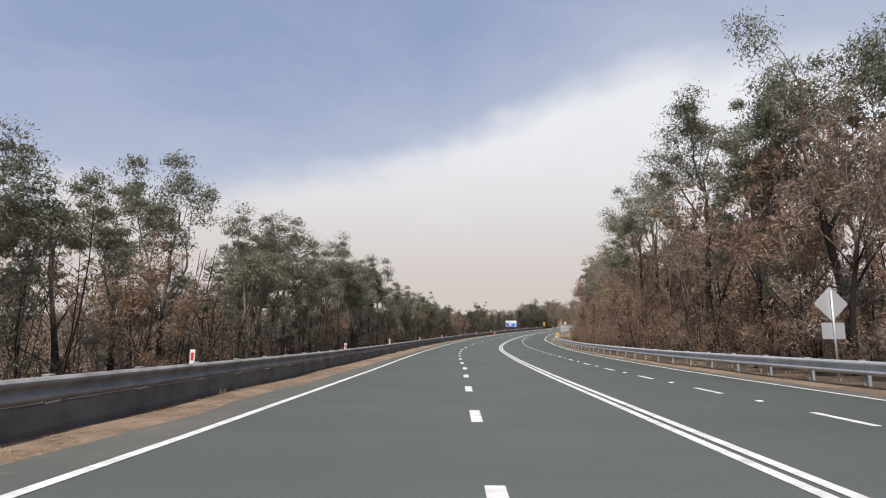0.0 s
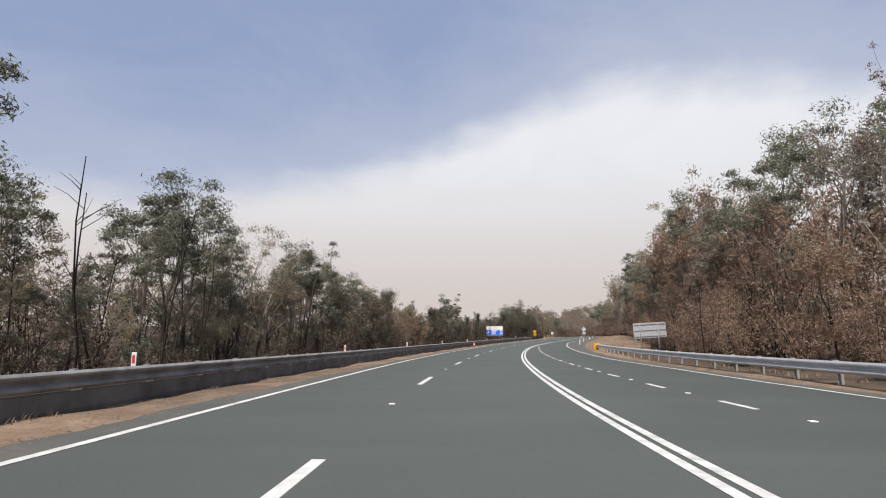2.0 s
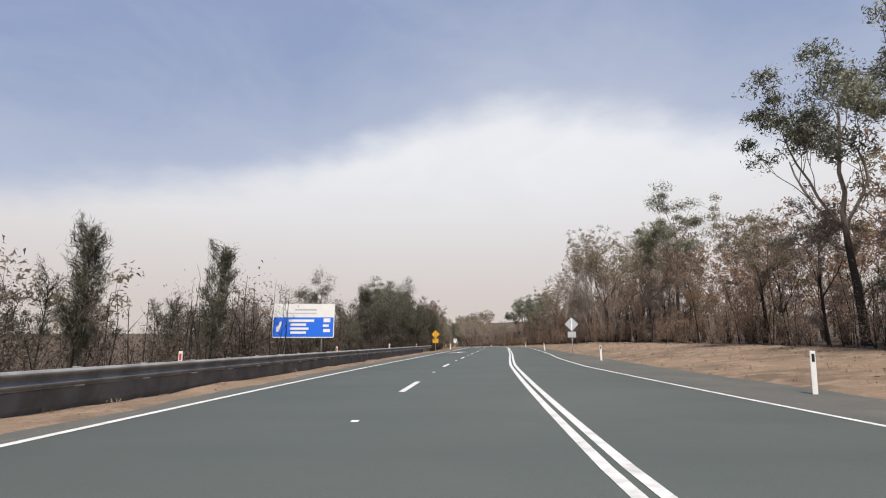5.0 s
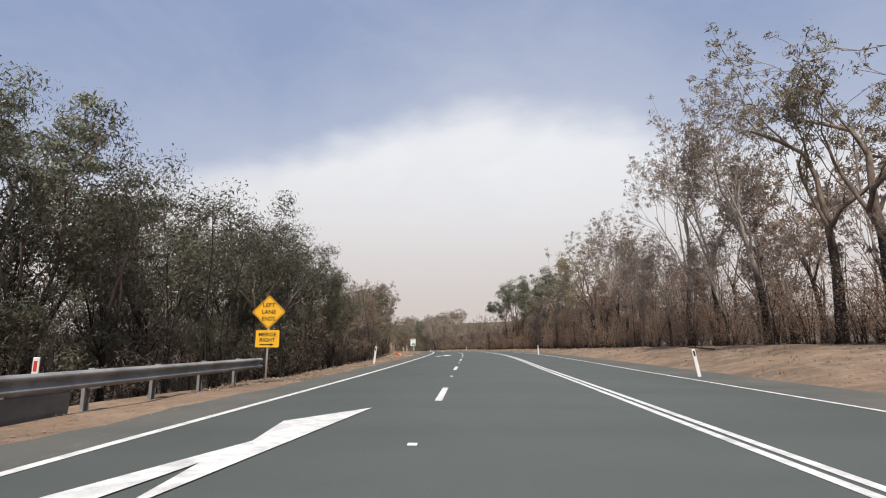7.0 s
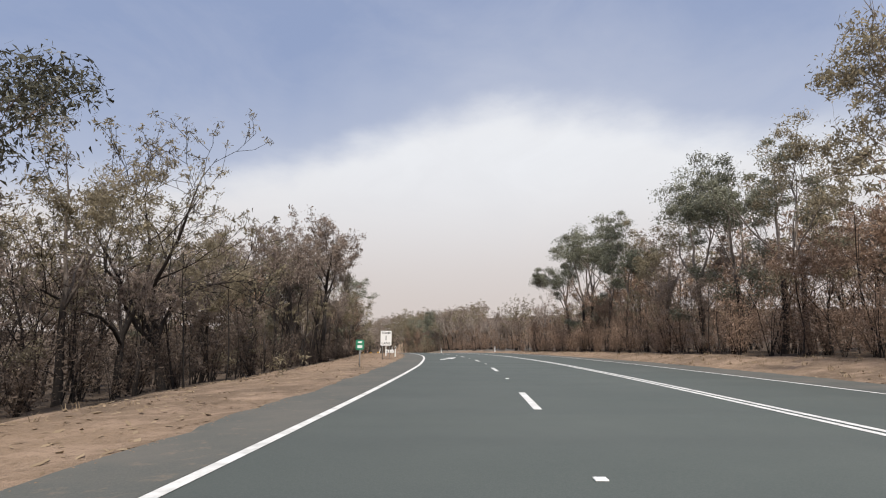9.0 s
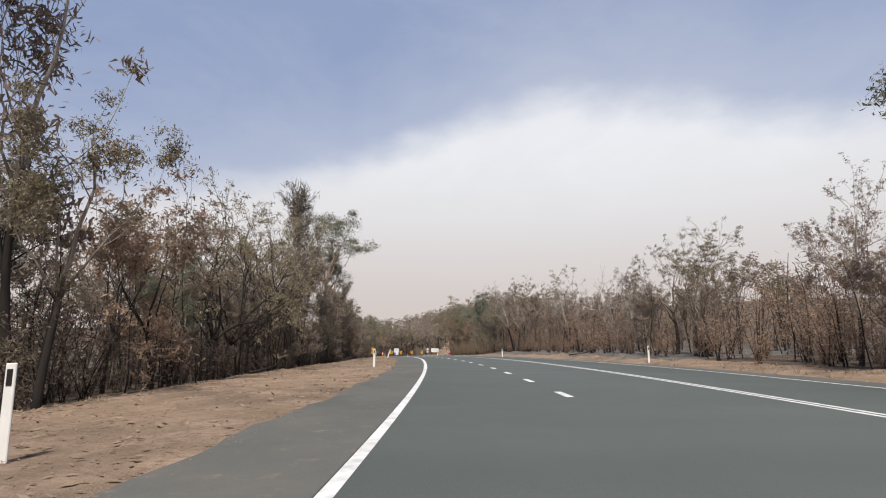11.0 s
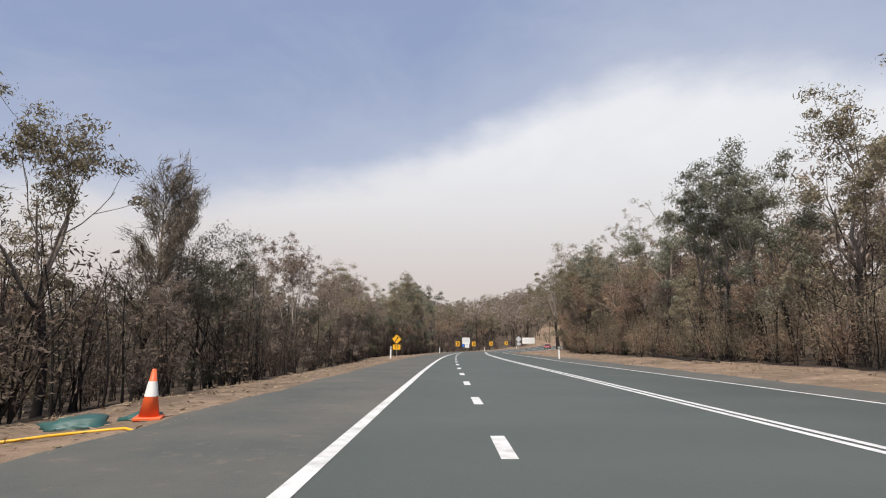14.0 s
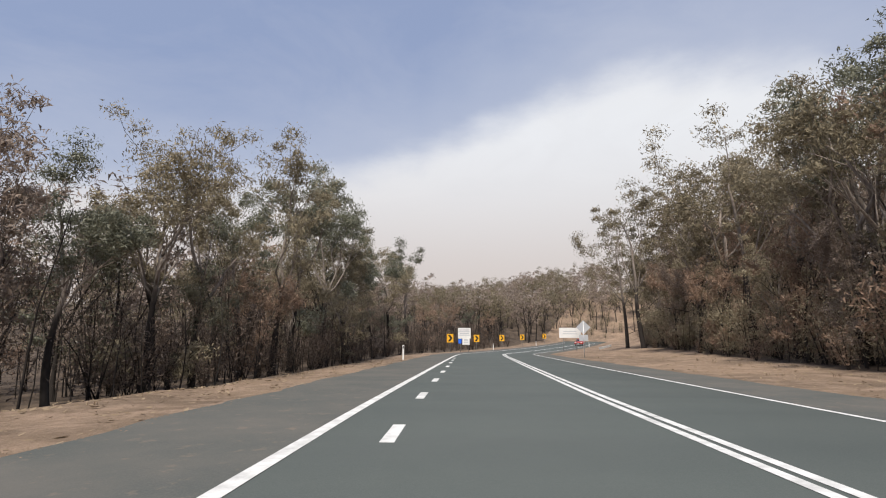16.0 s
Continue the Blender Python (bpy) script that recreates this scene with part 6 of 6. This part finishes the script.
def build_grass():
    """Dry tufts along the guardrail and over the bank."""
    rng = np.random.default_rng(411)
    spots = np.concatenate([verge_spots(rng, 90, lambda s: RAIL_L(s) - 0.2, lambda s: RAIL_L(s) + 0.75, -14, 190, 1.0),
                            verge_spots(rng, 200, lambda s: RAIL_R(s) + 0.1, WOOD_R, -10, 108, 0.8),
                            verge_spots(rng, 1000, TAR_R, WOOD_R, 106, 300, 0.8), verge_spots(rng, 300, TAR_R, WOOD_R, 300, 440, 0.7),
                            verge_spots(rng, 160, WOOD_L, TAR_L, 190, 440, 2.4)])
    m = 9
    s, d = np.repeat(spots[:, 0], m), np.repeat(spots[:, 1], m)
    base = at(s, d, lie(s, d) + bumps(s, d) - 0.01) + np.concatenate([rng.normal(0, 0.07, (len(s), 2)), np.zeros((len(s), 1))], 1)
    yaw = rng.uniform(0, 2 * np.pi, len(s))
    tall = np.repeat(rng.uniform(0.05, 0.17, len(spots)), m) * rng.uniform(0.6, 1.2, len(s))
    out = np.stack([np.cos(yaw), np.sin(yaw), np.zeros(len(s))], 1)
    side = np.stack([-np.sin(yaw), np.cos(yaw), np.zeros(len(s))], 1) * 0.009
    up = np.array([0, 0, 1.0])
    mid = base + out * (tall * 0.22)[:, None] + up * (tall * 0.6)[:, None]
    tip = base + out * (tall * 0.6)[:, None] + up * tall[:, None]
    v = np.stack([base - side, base + side, mid + side * 0.7, mid - side * 0.7, tip + side * 0.2, tip - side * 0.2], 1).reshape(-1, 3)
    i = np.arange(len(s))[:, None] * 6
    q = np.concatenate([i + np.array([[0, 1, 2, 3]]), i + np.array([[3, 2, 4, 5]])])
    tagged(new("dry_grass", mesh_quads("dry_grass", v, q, LEAF_STRAW)), "short dry straw-coloured grass tufts", "grass", kind="stuff")


LEAF_STRAW = make_leaf("straw", (0.20, 0.145, 0.095), (0.42, 0.33, 0.22), 0.15)
build_litter()
build_grass()


def fallen_branch(s, d, length, yaw, seed):
    """A dead branch lying on the ground, with a few side twigs."""
    rng = np.random.default_rng(seed)
    f = foot(s, d)
    way = np.array([math.cos(radians(yaw)), math.sin(radians(yaw)), 0.10])
    side = np.array([-way[1], way[0], 0])
    u = np.linspace(0, 1, 7)
    path = np.array([f.x, f.y, f.z + 0.06]) + u[:, None] * way * length + side * (0.25 * np.sin(u * 4 + seed))[:, None]
    v, q = tube(path, np.linspace(0.06, 0.02, 7), 6)
    branch = tagged(new("fallen_branch", mesh_quads("fallen_branch", v, q, BARK_PALE)), "bleached dead branch lying at the wood's edge", "fallen branch", "fallen branches")
    for k in range(6):
        i = rng.integers(1, 6)
        tip = path[i] + way * rng.uniform(0.3, 0.9) + side * rng.choice([-1, 1]) * rng.uniform(0.3, 0.8) + np.array([0, 0, rng.uniform(0.05, 0.5)])
        v, q = tube(np.array([path[i], (path[i] + tip) / 2 + rng.normal(0, 0.05, 3), tip]), [0.022, 0.016, 0.007], 4)
        part("twig", mesh_quads("twig", v, q, BARK_PALE), branch)


for k, (s, d, length, yaw) in enumerate(((318, -7.6, 3.2, 60), (331, -7.2, 3.6, 75), (336.5, -6.6, 2.4, 40), (341, -6.9, 2.0, 110), (221, -6.3, 2.6, 70), (299, -8.3, 2.8, 80),
                                         (205, 14.2, 2.6, 150), (236, 14.4, 2.2, 20), (347, 12.8, 2.4, 160), (379, 13.3, 3.4, 170), (381.5, 13.0, 2.8, 140), (322, 12.4, 2.0, 30))):
    fallen_branch(s, d, length, yaw, 500 + k)


# ---- the oncoming car, far round the bend ----
def build_car(s, d):
    paint = painted("red_car_paint", (0.42, 0.03, 0.025), 0.3, 0.1, 0.6, 0.08)
    glass, t, b = material("car_glass", (0.02, 0.022, 0.025), 0.08, 0, 0.6)
    lamp = painted("headlamp_lens", (0.75, 0.75, 0.72), 0.15, 0, 0.6, 0.04)
    rubber = painted("tyre_rubber", (0.02, 0.02, 0.02), 0.85, 0, 0.3, 0.15)
    car = tagged(new("car"), "red sedan on the opposite lane, seen from its front", "car")
    f = at(s, d, 0.0)
    car.matrix_basis = pose(*f, 0, 0, turned(s, 180))
    bm = bmesh.new()
    side = [(-2.15, 0.32), (-2.2, 0.62), (-2.05, 0.92), (-1.35, 0.98), (0.85, 0.95), (1.75, 0.80), (2.15, 0.66), (2.2, 0.34)]
    for w in (0.86,):
        a = [bm.verts.new((-w, y, z)) for y, z in side]
        c = [bm.verts.new((w, y, z)) for y, z in side]
        bm.faces.new(a)
        bm.faces.new(list(reversed(c)))
        for k in range(len(side)):
            bm.faces.new((a[k], c[k], c[(k + 1) % len(side)], a[(k + 1) % len(side)]))
    bmesh.ops.recalc_face_normals(bm, faces=bm.faces)
    bmesh.ops.bevel(bm, geom=list(bm.edges), offset=0.06, segments=2, affect="EDGES")
    body = part("body", from_bm("body", bm, paint, True), car)

    def cabin(name, rows, mat, label=""):
        bm = bmesh.new()
        rings = [[bm.verts.new((x, y, z)) for x, y, z in ((-w, y0, z), (w, y0, z), (w, y1, z), (-w, y1, z))] for w, y0, y1, z in rows]
        for lo, hi in zip(rings[:-1], rings[1:]):
            for k in range(4):
                bm.faces.new((lo[k], lo[(k + 1) % 4], hi[(k + 1) % 4], hi[k]))
        bm.faces.new(rings[-1])
        bmesh.ops.bevel(bm, geom=list(bm.edges), offset=0.04, segments=2, affect="EDGES")
        part(name, from_bm(name, bm, mat, True), car, None, label)

    cabin("window_band", [(0.78, -1.35, 0.95, 0.93), (0.62, -0.85, 0.20, 1.38)], glass, "dark tinted glass")
    cabin("roof", [(0.63, -0.88, 0.22, 1.37), (0.58, -0.75, 0.1, 1.43)], paint)
    for x in (-0.62, 0.62):
        part("headlight", block("headlight", (0.36, 0.1, 0.15), lamp, None, 0.03), car, Matrix.Translation((x, 2.14, 0.66)))
    part("grille", block("grille", (0.7, 0.06, 0.16), rubber, None, 0.02), car, Matrix.Translation((0, 2.19, 0.55)))
    part("plate_bar", block("plate_bar", (0.37, 0.02, 0.12), SIGN_WHITE, None, 0.004), car, Matrix.Translation((0, 2.23, 0.42)))
    bm = bmesh.new()
    bmesh.ops.create_cone(bm, cap_ends=True, segments=20, radius1=0.32, radius2=0.32, depth=0.2, matrix=Matrix.Rotation(radians(90), 4, "Y"))
    bmesh.ops.bevel(bm, geom=[e for e in bm.edges if len(e.link_faces) == 2 and e.calc_face_angle(0) > 1], offset=0.03, segments=2, affect="EDGES")
    tyre = from_bm("tyre", bm, rubber, True)
    bm = bmesh.new()
    bmesh.ops.create_cone(bm, cap_ends=True, segments=16, radius1=0.2, radius2=0.17, depth=0.23, matrix=Matrix.Rotation(radians(90), 4, "Y"))
    rim = from_bm("rim", bm, STEEL, True)
    for x in (-0.8, 0.8):
        for y in (-1.35, 1.38):
            wheel = part("wheel", tyre, car, Matrix.Translation((x, y, 0.32)))
            part("rim", rim, wheel)


build_car(524, 4.0)
